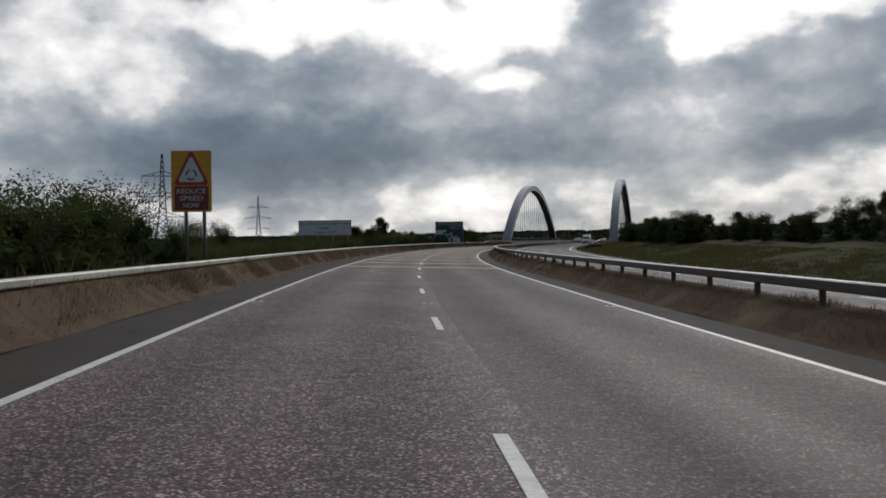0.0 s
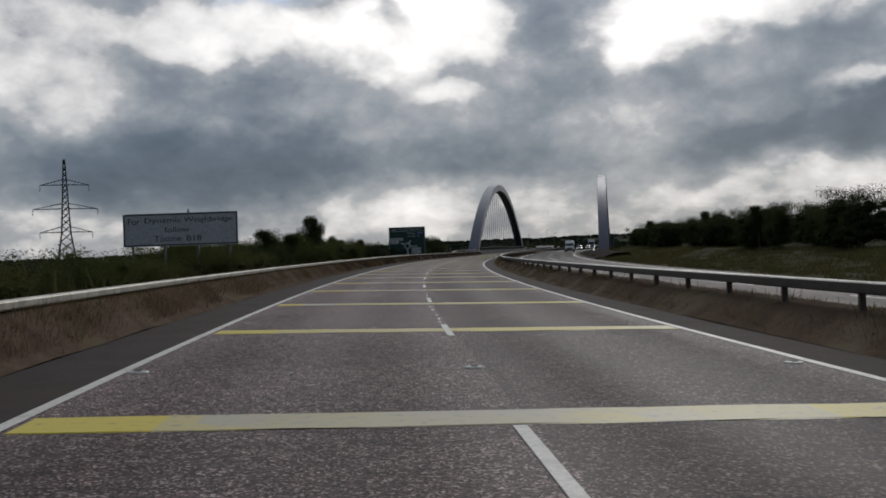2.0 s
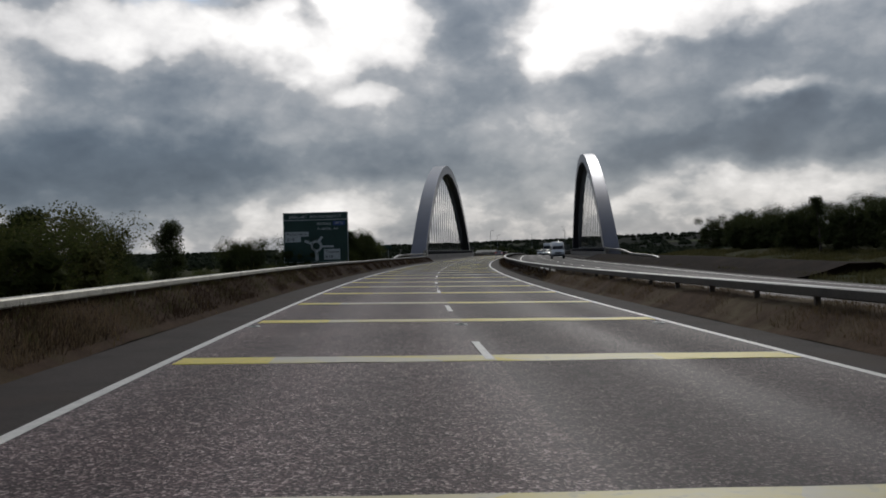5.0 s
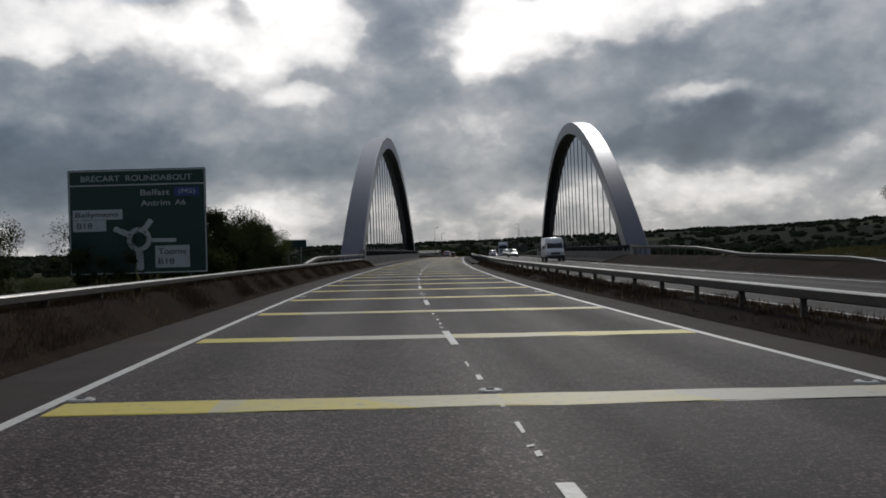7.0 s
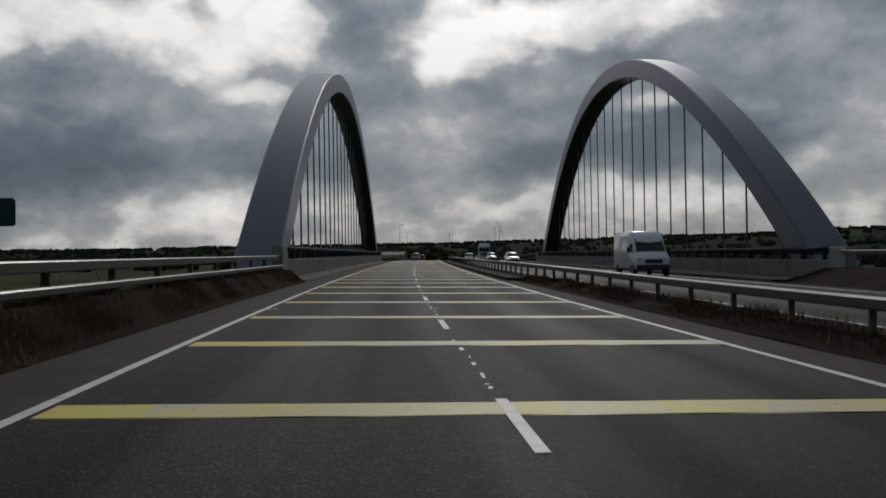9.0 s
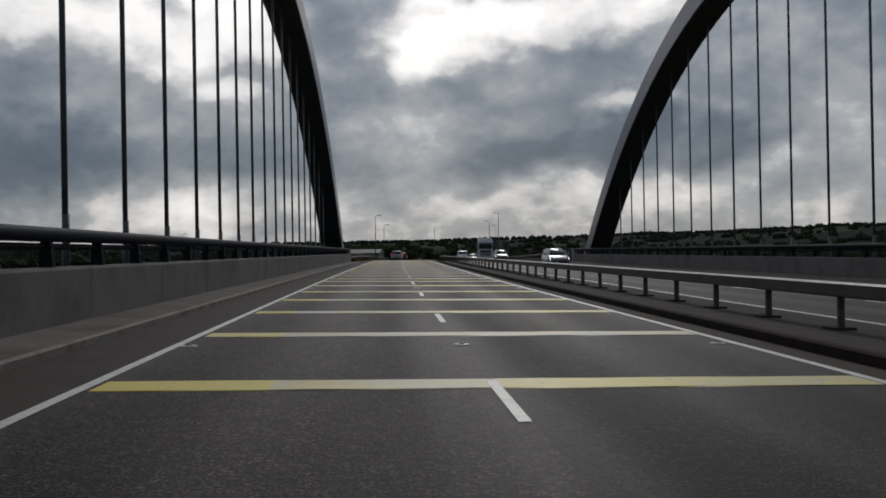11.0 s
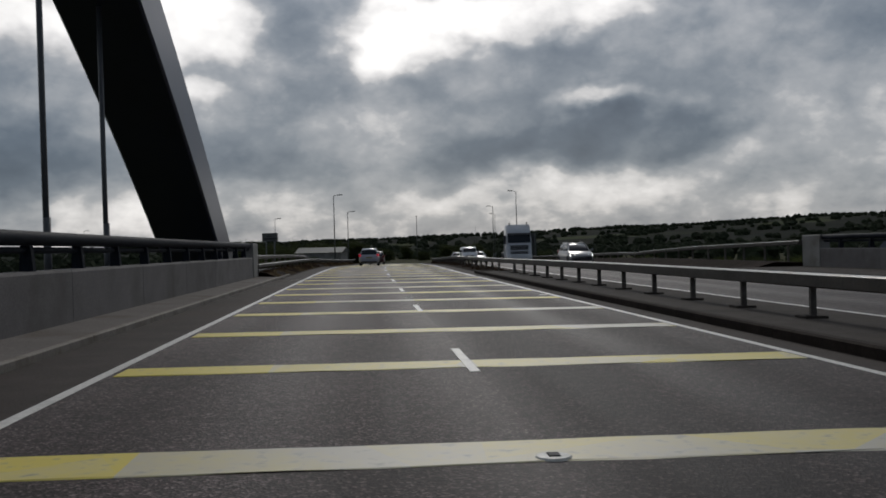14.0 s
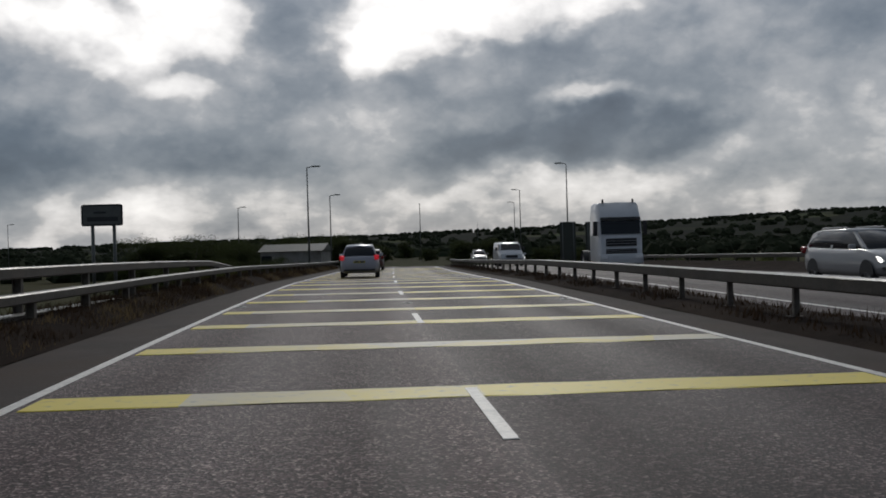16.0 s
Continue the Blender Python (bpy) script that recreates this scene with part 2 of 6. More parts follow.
def bar_material():
    """Thermoplastic yellow, rubbed pale in the wheel tracks: object x runs across the road."""
    m = bpy.data.materials.new("yellow_marking")
    m.use_nodes = True
    nt = m.node_tree
    b = nt.nodes["Principled BSDF"]
    link = nt.links.new
    tc = nt.nodes.new("ShaderNodeTexCoord")
    info = nt.nodes.new("ShaderNodeObjectInfo")

    def math_(op, a, c=0.0, d=0.0):
        n = nt.nodes.new("ShaderNodeMath")
        n.operation = op
        for s, v in zip(n.inputs, (a, c, d)):
            if isinstance(v, (int, float)):
                s.default_value = v
            else:
                link(v, s)
        return n.outputs[0]

    off = nt.nodes.new("ShaderNodeVectorMath")
    off.operation = "ADD"
    link(tc.outputs["Object"], off.inputs[0])
    shift = nt.nodes.new("ShaderNodeCombineXYZ")
    link(math_("MULTIPLY", info.outputs["Random"], 50.0), shift.inputs[1])
    link(shift.outputs[0], off.inputs[1])

    def noise_(scale, detail):
        n = nt.nodes.new("ShaderNodeTexNoise")
        n.inputs["Scale"].default_value, n.inputs["Detail"].default_value = scale, detail
        link(off.outputs[0], n.inputs["Vector"])
        return n.outputs["Fac"]

    sep = nt.nodes.new("ShaderNodeSeparateXYZ")
    link(tc.outputs["Object"], sep.inputs[0])
    broad, fine = noise_(0.55, 2.0), noise_(9.0, 5.0)
    laid = nt.nodes.new("ShaderNodeTexVoronoi")           # relaid lengths with straight ends
    laid.inputs["Scale"].default_value = 0.75
    stretch = nt.nodes.new("ShaderNodeVectorMath")
    stretch.operation = "MULTIPLY"
    stretch.inputs[1].default_value = (1.0, 0.02, 1.0)
    link(off.outputs[0], stretch.inputs[0])
    jump = nt.nodes.new("ShaderNodeVectorMath")
    jump.operation = "MULTIPLY_ADD"
    jump.inputs[1].default_value, jump.inputs[2].default_value = (1.0, 40.0, 1.0), (0, 0, 0)
    link(stretch.outputs[0], jump.inputs[0])
    link(jump.outputs[0], laid.inputs["Vector"])
    tint = nt.nodes.new("ShaderNodeSeparateColor")
    link(laid.outputs["Color"], tint.inputs[0])
    again = math_("FRACT", math_("MULTIPLY", info.outputs["Random"], 7.3))
    end = math_("LESS_THAN", sep.outputs[0], math_("MULTIPLY_ADD", info.outputs["Random"], 1.1, -3.0))       # unworn end by the edge line
    right = math_("MULTIPLY", math_("GREATER_THAN", sep.outputs[0], 0.13), math_("GREATER_THAN", again, 0.3))  # the right lane was laid apart
    rub = math_("MULTIPLY_ADD", end, -0.85, 0.66)
    rub = math_("MULTIPLY_ADD", right, -0.45, rub)
    rub = math_("MULTIPLY_ADD", math_("SUBTRACT", broad, 0.5), 1.3, rub)
    rub = math_("MULTIPLY_ADD", math_("SUBTRACT", tint.outputs[0], 0.5), 0.8, rub)
    rub = math_("MULTIPLY_ADD", math_("SUBTRACT", fine, 0.5), 0.6, rub)
    mx = nt.nodes.new("ShaderNodeMix")
    mx.data_type = "RGBA"
    mx.clamp_factor = True
    link(rub, mx.inputs["Factor"])
    mx.inputs["A"].default_value, mx.inputs["B"].default_value = (0.62, 0.49, 0.035, 1), (0.44, 0.405, 0.33, 1)
    worn = nt.nodes.new("ShaderNodeMix")
    worn.data_type = "RGBA"
    mr = nt.nodes.new("ShaderNodeMapRange")
    mr.inputs["From Min"].default_value, mr.inputs["From Max"].default_value = 0.58, 0.76
    mr.inputs["To Max"].default_value = 0.6
    link(fine, mr.inputs["Value"])
    link(mr.outputs[0], worn.inputs["Factor"])
    link(mx.outputs["Result"], worn.inputs["A"])
    worn.inputs["B"].default_value = (0.13, 0.125, 0.11, 1)
    link(worn.outputs["Result"], b.inputs["Base Color"])
    b.inputs["Roughness"].default_value = 0.5
    return m


def glass_material(name, tint, rough=0.06):
    m = bpy.data.materials.new(name)
    m.use_nodes = True
    b = m.node_tree.nodes["Principled BSDF"]
    b.inputs["Base Color"].default_value = (*tint, 1)
    b.inputs["Roughness"].default_value = rough
    b.inputs["Specular IOR Level"].default_value = 0.35
    return m


ASPHALT = asphalt_material()
BAR_PAINT = bar_material()
WHITE_PAINT = material("white_road_paint", (0.78, 0.745, 0.69), (0.68, 0.65, 0.60), rough=0.45, scale=2.5, fine=24, bump=0.1, stain=(0.45, 0.43, 0.40), stain_scale=4.0)
STUD = material("road_stud_iron", (0.55, 0.54, 0.50), (0.40, 0.39, 0.36), rough=0.45, scale=20, bump=0.2)
JOINT_DARK = material("open_lane_joint", (0.034, 0.028, 0.026), (0.052, 0.044, 0.040), rough=0.95, spec=0.05, scale=3, bump=0.3)
STUD_DARK = material("stud_rubber", (0.05, 0.05, 0.05), (0.09, 0.09, 0.09), scale=30)
SOIL_DRY = material("dry_verge_soil", (0.135, 0.092, 0.064), (0.080, 0.054, 0.038), rough=0.95, spec=0.04, scale=1.3, fine=14, bump=0.6, stain=(0.17, 0.14, 0.09), stain_scale=0.5)
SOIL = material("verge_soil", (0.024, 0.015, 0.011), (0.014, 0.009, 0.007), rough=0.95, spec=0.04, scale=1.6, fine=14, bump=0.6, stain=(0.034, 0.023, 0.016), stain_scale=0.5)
GRASS_GROUND = material("rough_grass_ground", (0.036, 0.043, 0.017), (0.056, 0.052, 0.024), rough=0.95, spec=0.04, scale=0.35, fine=3.0, bump=0.7, stain=(0.075, 0.060, 0.031), stain_scale=0.05)
CONCRETE = material("weathered_concrete", (0.225, 0.210, 0.204), (0.180, 0.167, 0.161), rough=0.85, spec=0.25, scale=1.2, fine=30, bump=0.12, stain=(0.12, 0.112, 0.10), stain_scale=0.7, per_object=0.14)
CONCRETE_PALE = material("pale_concrete", (0.29, 0.28, 0.26), (0.23, 0.22, 0.205), rough=0.8, scale=1.4, fine=30, bump=0.12, stain=(0.15, 0.13, 0.11), stain_scale=1.1)
SHOULDER = material("dirty_hard_strip", (0.060, 0.047, 0.041), (0.036, 0.028, 0.024), rough=0.85, spec=0.2, scale=1.1, fine=28, bump=0.4, stain=(0.045, 0.030, 0.022), stain_scale=0.35)
FOOTWAY = material("dusty_concrete_footway", (0.205, 0.185, 0.170), (0.170, 0.150, 0.136), rough=0.9, spec=0.15, scale=0.8, fine=24, bump=0.15, stain=(0.10, 0.08, 0.062), stain_scale=0.5)
KERB_DARK = material("dirt_stained_kerb", (0.045, 0.034, 0.027), (0.026, 0.020, 0.017), rough=0.9, spec=0.1, scale=2.0, fine=26, bump=0.3)
KERB = material("kerb_stone", (0.27, 0.24, 0.205), (0.20, 0.175, 0.15), rough=0.85, scale=2.0, fine=26, bump=0.2, stain=(0.11, 0.085, 0.06), stain_scale=1.5)
PAVING = material("median_surfacing", (0.072, 0.062, 0.055), (0.045, 0.038, 0.033), rough=0.9, spec=0.12, scale=1.3, fine=24, bump=0.3, stain=(0.06, 0.05, 0.04), stain_scale=0.6)
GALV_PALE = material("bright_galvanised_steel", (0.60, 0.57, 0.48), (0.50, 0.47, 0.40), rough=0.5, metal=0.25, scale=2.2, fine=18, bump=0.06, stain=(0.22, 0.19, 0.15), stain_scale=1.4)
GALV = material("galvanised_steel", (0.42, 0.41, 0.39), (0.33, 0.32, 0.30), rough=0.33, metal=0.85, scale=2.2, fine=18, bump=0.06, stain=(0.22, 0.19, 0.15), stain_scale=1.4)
# darker brownish copy of the galvanised steel: shade of the beam sides as colour
GALV_SIDE_SHADE = material("side_shade_galvanised_steel", (0.100, 0.088, 0.075), (0.066, 0.057, 0.048), rough=0.7, metal=0.2, scale=1.6, fine=20, bump=0.06, stain=(0.085, 0.07, 0.056), stain_scale=1.2)
GALV_DIRTY = material("dirty_galvanised_post", (0.16, 0.14, 0.12), (0.10, 0.085, 0.07), rough=0.7, metal=0.2, scale=5, fine=25, bump=0.1)
DARK_STEEL = material("dark_painted_steel", (0.014, 0.017, 0.024), (0.022, 0.025, 0.033), rough=0.6, spec=0.04, scale=2.0, fine=18, bump=0.05)
ARCH_PAINT = material("silver_grey_paint", (0.050, 0.061, 0.100), (0.043, 0.053, 0.088), rough=0.32, metal=0.5, scale=0.35, bump=0.02, stain=(0.042, 0.049, 0.070), stain_scale=0.25)
CABLE = material("hanger_steel", (0.05, 0.053, 0.06), (0.075, 0.078, 0.085), rough=0.45, scale=3, bump=0.05)
SIGN_WHITE = material("white_sign_face", (0.52, 0.54, 0.56), (0.46, 0.475, 0.49), rough=0.4, scale=1.2, fine=8, bump=0.02)
SIGN_GREY = material("weathered_grey_sign_face", (0.13, 0.135, 0.13), (0.095, 0.10, 0.095), rough=0.5, scale=3, fine=20, bump=0.02)
SIGN_BLACK = material("black_sign_letter", (0.015, 0.016, 0.02), (0.022, 0.023, 0.027), rough=0.5, scale=4, bump=0)
SIGN_GREEN = material("green_sign_face", (0.006, 0.038, 0.030), (0.009, 0.046, 0.037), rough=0.4, scale=1.0, fine=6, bump=0.02)
SIGN_LETTER = material("white_sign_letter", (0.50, 0.52, 0.53), (0.44, 0.46, 0.47), rough=0.4, scale=4, bump=0)
SIGN_BLUE = material("blue_sign_panel", (0.03, 0.06, 0.22), (0.035, 0.07, 0.25), rough=0.4, scale=3, bump=0)
SIGN_YELLOW = material("yellow_sign_backing", (0.62, 0.30, 0.012), (0.56, 0.26, 0.012), rough=0.4, scale=1.5, fine=8, bump=0.02)
SIGN_RED = material("red_sign_border", (0.30, 0.022, 0.018), (0.25, 0.02, 0.017), rough=0.4, scale=3, bump=0)
SIGN_MAROON = material("dark_red_sign_panel", (0.16, 0.018, 0.016), (0.13, 0.016, 0.014), rough=0.4, scale=3, fine=8, bump=0)
SIGN_BACK = material("grey_sign_back", (0.045, 0.052, 0.042), (0.034, 0.040, 0.033), rough=0.6, scale=1.5, bump=0.03)
POST_GREY = material("grey_sign_post", (0.12, 0.13, 0.125), (0.09, 0.095, 0.09), rough=0.55, metal=0.3, scale=3, bump=0.03)
PYLON = material("pylon_lattice_steel", (0.06, 0.064, 0.07), (0.045, 0.05, 0.055), rough=0.7, metal=0.3, scale=0.5, bump=0)
INSULATOR = material("pale_insulator", (0.75, 0.78, 0.80), (0.65, 0.68, 0.7), rough=0.2, scale=4, bump=0)

# ---- the road's line: metres along (s), metres to the right of the lane line, height over the road ----
STATION = (-60, 0, 40, 80, 120, 160, 200, 240, 280, 320, 350, 380, 460, 560)
HEADING = (-4.0, -0.52, 1.80, 5.68, 9.11, 12.29, 15.11, 16.56, 17.19, 17.63, 17.75, 19.6, 21.0, 21.0)
_s = np.arange(-60, 560.01, 0.5)
_a = np.radians(np.interp(_s, STATION, HEADING))
_x = np.r_[0, np.cumsum((np.sin(_a[1:]) + np.sin(_a[:-1])) * 0.25)]
_y = np.r_[0, np.cumsum((np.cos(_a[1:]) + np.cos(_a[:-1])) * 0.25)]
_x, _y = _x - _x[120] + 0.86, _y - _y[120]


def bank(s):
    """The road's cross fall, right side low on the bend."""
    return math.tan(radians(float(np.interp(s, (0, 25, 60, 90, 145, 165, 178, 560), (-2.0, -1.55, -1.6, -1.3, -1.15, -0.85, -0.55, -0.5)))))


def fall(s):
    """The road drops away past the bridge."""
    return float(np.interp(s, (365, 377, 388, 400, 420, 445, 480), (0.0, -0.05, -0.2, -0.36, -0.6, -0.85, -1.0)))


def at(s, lat, z=0.0):
    x, y, a = (float(np.interp(s, _s, v)) for v in (_x, _y, _a))
    return Vector((x + lat * math.cos(a), y - lat * math.sin(a), z + fall(s) + bank(s) * (max(-9.0, min(20.0, lat)) + 0.95)))


def turn(s):
    """The angle about z that makes +y run along the road."""
    return -float(np.interp(s, _s, _a))


def stand(s, lat, z=0.0, rz=0.0):
    return Matrix.Translation(at(s, lat, z)) @ Matrix.Rotation(turn(s) + radians(rz), 4, "Z")


# ---- mesh helpers ----
def finish(name, bm, mat, smooth=False):
    me = bpy.data.meshes.new(name)
    bm.normal_update()
    bm.to_mesh(me)
    bm.free()
    for m in mat if isinstance(mat, (list, tuple)) else (mat,):
        me.materials.append(m)
    if smooth:
        for p in me.polygons:
            p.use_smooth = True
    return me


def part(name, bm, mat, parent, label="", smooth=False):
    ob = new(name, finish(name, bm, mat, smooth) if isinstance(bm, bmesh.types.BMesh) else bm)
    ob.parent = parent
    if label:
        tagged(ob, label)
    return ob


def thing(name, m, label, category, group="", kind=""):
    ob = new(name)
    ob.matrix_world = m
    return tagged(ob, label, category, group, kind)


def box(bm, x0, x1, y0, y1, z0, z1, bevel=0.0):
    vs = [bm.verts.new((x, y, z)) for x in (x0, x1) for y in (y0, y1) for z in (z0, z1)]
    fs = [bm.faces.new([vs[i] for i in q]) for q in ((0, 1, 3, 2), (4, 6, 7, 5), (0, 4, 5, 1), (2, 3, 7, 6), (0, 2, 6, 4), (1, 5, 7, 3))]
    if bevel:
        es = {e for f in fs for e in f.edges}
        bmesh.ops.bevel(bm, geom=list(es), offset=bevel, segments=2, profile=0.6, affect="EDGES")
    return bm


def tube(bm, p, q, r0, r1=None, n=8):
    """A round bar from p to q."""
    p, q, r1 = Vector(p), Vector(q), r0 if r1 is None else r1
    d = (q - p).normalized()
    u = d.orthogonal().normalized()
    v = d.cross(u)
    rings = [[bm.verts.new(c + (u * math.cos(t) + v * math.sin(t)) * r) for t in (2 * math.pi * k / n for k in range(n))] for c, r in ((p, r0), (q, r1))]
    for k in range(n):
        bm.faces.new((rings[0][k], rings[0][(k + 1) % n], rings[1][(k + 1) % n], rings[1][k]))
    bm.faces.new(rings[0][::-1])
    bm.faces.new(rings[1])
    return bm


def skin(bm, rings, closed=True, caps=True, uv=None):
    """Faces between rows of points."""
    rows = [[bm.verts.new(p) for p in ring] for ring in rings]
    n = len(rows[0])
    for a, b in zip(rows, rows[1:]):
        for k in range(n if closed else n - 1):
            bm.faces.new((a[k], a[(k + 1) % n], b[(k + 1) % n], b[k]))
    if closed and caps:
        bm.faces.new(rows[0][::-1])
        bm.faces.new(rows[-1])
    return rows


def sweep(bm, s0, s1, profile, step=2.0, dz=None, dlat=None):
    """A closed profile of (lat, z) carried along the road."""
    n = max(1, int(math.ceil((s1 - s0) / step)))
    rings = []
    for k in range(n + 1):
        s = s0 + (s1 - s0) * k / n
        oz, ol = (dz(s) if dz else 0.0), (dlat(s) if dlat else 0.0)
        rings.append([at(s, lat + ol, z + oz) for lat, z in profile])
    skin(bm, rings)
    bmesh.ops.recalc_face_normals(bm, faces=bm.faces)
    return bm


def ribbon(bm, s0, s1, lats, zs, step=2.0, uv=True):
    """An open strip along the road; uv in metres across and along."""
    n = max(1, int(math.ceil((s1 - s0) / step)))
    lay = bm.loops.layers.uv.verify() if uv else None
    ss = [s0 + (s1 - s0) * k / n for k in range(n + 1)]
    rows = [[bm.verts.new(at(s, la, z)) for la, z in zip(lats, zs)] for s in ss]
    for i in range(n):
        for k in range(len(lats) - 1):
            f = bm.faces.new((rows[i][k], rows[i][k + 1], rows[i + 1][k + 1], rows[i + 1][k]))
            if uv:
                for lp, (a, b) in zip(f.loops, ((i, k), (i, k + 1), (i + 1, k + 1), (i + 1, k))):
                    lp[lay].uv = (lats[b], ss[a])
    return bm


BRIDGE = (238.5, 346.8)


# ---- ground ----
def smooth01(x):
    x = max(0.0, min(1.0, x))
    return x * x * (3 - 2 * x)


def ground_height(s, lat):
    """Height of the natural ground beside the road, relative to the road."""
    river = smooth01((s - 226) / 14) * smooth01((362 - s) / 14)
    if lat < 0:
        lo = float(np.interp(lat, (-120, -30, -18, -12, -9, -6.6, -4.6, 0), (-3.3, -3.1, -2.9, -2.0, -0.9, -0.06, -0.02, -0.25)))
    else:
        lo = float(np.interp(lat, (0, 4.55, 5.3, 7.0, 8.0, 15.4, 16.5, 19, 24, 32, 45, 70, 120), (-0.25, -0.02, 0.05, -0.03, -0.25, -0.25, 0.02, 0.25, 0.9, 1.3, 0.6, -1.5, -3.3)))
        after = float(np.interp(lat, (0, 4.55, 5.3, 7.0, 8.0, 15.4, 16.5, 19.5, 24, 32), (-0.25, -0.02, 0.05, -0.03, -0.25, -0.25, 0.0, -0.1, -1.8, -3.3)))
        lo += (after - lo) * smooth01((s - 205) / 25)
    return lo + (-6.5 - lo) * river


def build_ground():
    bm = bmesh.new()
    lats = [-260, -120, -60, -30, -22, -18, -15, -12, -10.5, -9, -7.5, -6.4, -5.5, -4.6, 0, 4.55, 5.3, 7.0, 8.0, 15.4, 16.5, 19, 21, 24, 28, 32, 38, 45, 55, 70, 120, 260]
    rng = random.Random(4)
    rows = []
    for k in range(125):
        s = -60 + k * 5.0
        row = []
        for la in lats:
            z = ground_height(s, la)
            if la < -9 or la > 20:
                z += rng.uniform(-0.16, 0.16)
            if abs(la) == 260:
                z = -4.4
            p = at(s, la, z)
            if abs(la) >= 120:
                p.z = min(p.z, -3.3) if abs(la) == 120 else -4.4
            row.append(bm.verts.new(p))
        rows.append(row)
    for a, b in zip(rows, rows[1:]):
        for k in range(len(lats) - 1):
            bm.faces.new((a[k], a[k + 1], b[k + 1], b[k]))
    # out to the horizon
    n, far = 48, []
    for r in (30.0, 400.0, 1200.0, 4600.0):
        far.append([bm.verts.new((60 + r * math.sin(t), 250 + r * math.cos(t), -3.6)) for t in (2 * math.pi * k / n for k in range(n))])
    for a, b in zip(far, far[1:]):
        for k in range(n):
            bm.faces.new((a[k], a[(k + 1) % n], b[(k + 1) % n], b[k]))
    for f in bm.faces:
        if f.normal.z < 0:
            f.normal_flip()
    bmesh.ops.recalc_face_normals(bm, faces=bm.faces)
    ob = new("ground", finish("ground", bm, GRASS_GROUND, True))
    tagged(ob, "rough grassland falling away from the road embankment", "ground", kind="structure")


build_ground()


# ---- carriageways ----
road = tagged(new("road"), "grey worn asphalt dual carriageway with painted yellow bars", "road", kind="structure")
bm = bmesh.new()
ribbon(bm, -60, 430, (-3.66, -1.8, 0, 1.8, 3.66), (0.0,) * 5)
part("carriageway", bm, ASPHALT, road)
for lats in ((-4.72, -4.2, -3.66), (3.66, 4.1, 4.58)):
    bm = bmesh.new()
    ribbon(bm, -60, 430, lats, (0.0,) * 3)
    part("hard_strip", bm, SHOULDER, road, "dirty brown strip outside the edge line")
bm = bmesh.new()
ribbon(bm, -60, 430, (6.55, 8, 10, 12, 14, 15.6), (0.0,) * 6)
part("opposite_carriageway", bm, ASPHALT, road)
for name, lat in (("edge_line", -3.60), ("edge_line", 3.70), ("edge_line", 7.35), ("edge_line", 14.65)):
    bm = bmesh.new()
    ribbon(bm, -60, 428, (lat - 0.058, lat + 0.058), (0.005, 0.005))
    part(name, bm, WHITE_PAINT, road, "white edge line")

bm = bmesh.new()
ribbon(bm, 62, 108, (0.117, 0.120, 0.123), (0.003, 0.0035, 0.003), 2.0)
part("lane_joint", bm, JOINT_DARK, road, "dark open joint beside the lane line")

BARS = (43.4, 51.3, 58.9, 66.2, 73.7, 80.8, 87.6, 94.2, 101.0, 107.8, 114.3, 120.6, 126.7, 132.6, 138.3, 143.7, 149.0, 155.2, 161.0, 166.8,
        172.6, 178.3, 183.9, 189.2, 194.8, 200.3, 205.7, 211.0, 216.2, 221.7, 227.0, 232.1, 237.2, 242.2, 247.2, 252.2, 257.3, 262.3, 267.0, 271.7,
        276.6, 281.4, 285.0, 289.5, 294.1, 298.3, 302.5, 306.9, 311.3, 315.5, 319.6, 323.8, 327.8, 331.6, 335.4, 339.6, 343.6, 347.6, 351.6, 355.3,
        358.7, 361.8, 365.1, 368.5, 371.9, 375.4, 378.6, 381.7, 384.8, 387.9, 391.0, 394.1, 397.2, 400.3, 403.4, 406.5, 409.6, 412.7, 415.8, 418.9)



def bar_mesh():
    rng = random.Random(9)
    bm = bmesh.new()
    n = 14
    rows = [[bm.verts.new((-3.48 + 7.09 * k / n, y + (rng.uniform(-0.02, 0.02) if 0 < k < n else 0), z)) for k in range(n + 1)]
            for y, z in ((-0.3, 0.0), (-0.29, 0.006), (0.29, 0.006), (0.3, 0.0))]
    for a, b in zip(rows, rows[1:]):
        for k in range(n):
            bm.faces.new((a[k], a[k + 1], b[k + 1], b[k]))
    return finish("yellow_bar", bm, BAR_PAINT)


def flat_on_road(s, lat, z):
    m = stand(s, lat, z)
    return m @ Matrix.Rotation(-math.atan(bank(s)), 4, "Y") @ Matrix.Rotation(math.atan((fall(s + 1) - fall(s - 1)) / 2), 4, "X")


bar_me = bar_mesh()
for s in BARS:
    ob = part("yellow_bar", bar_me, None, road)
    ob.matrix_world = flat_on_road(s, 0, 0.002)


def plate_mesh(name, w, l, h, mat):
    bm = bmesh.new()
    lo = [bm.verts.new((x, y, 0)) for x, y in ((-w / 2, -l / 2), (w / 2, -l / 2), (w / 2, l / 2), (-w / 2, l / 2))]
    hi = [bm.verts.new((v.co.x * 0.97, v.co.y * 0.99, h)) for v in lo]
    bm.faces.new(hi)
    for k in range(4):
        bm.faces.new((lo[k], lo[(k + 1) % 4], hi[(k + 1) % 4], hi[k]))
    return finish(name, bm, mat)


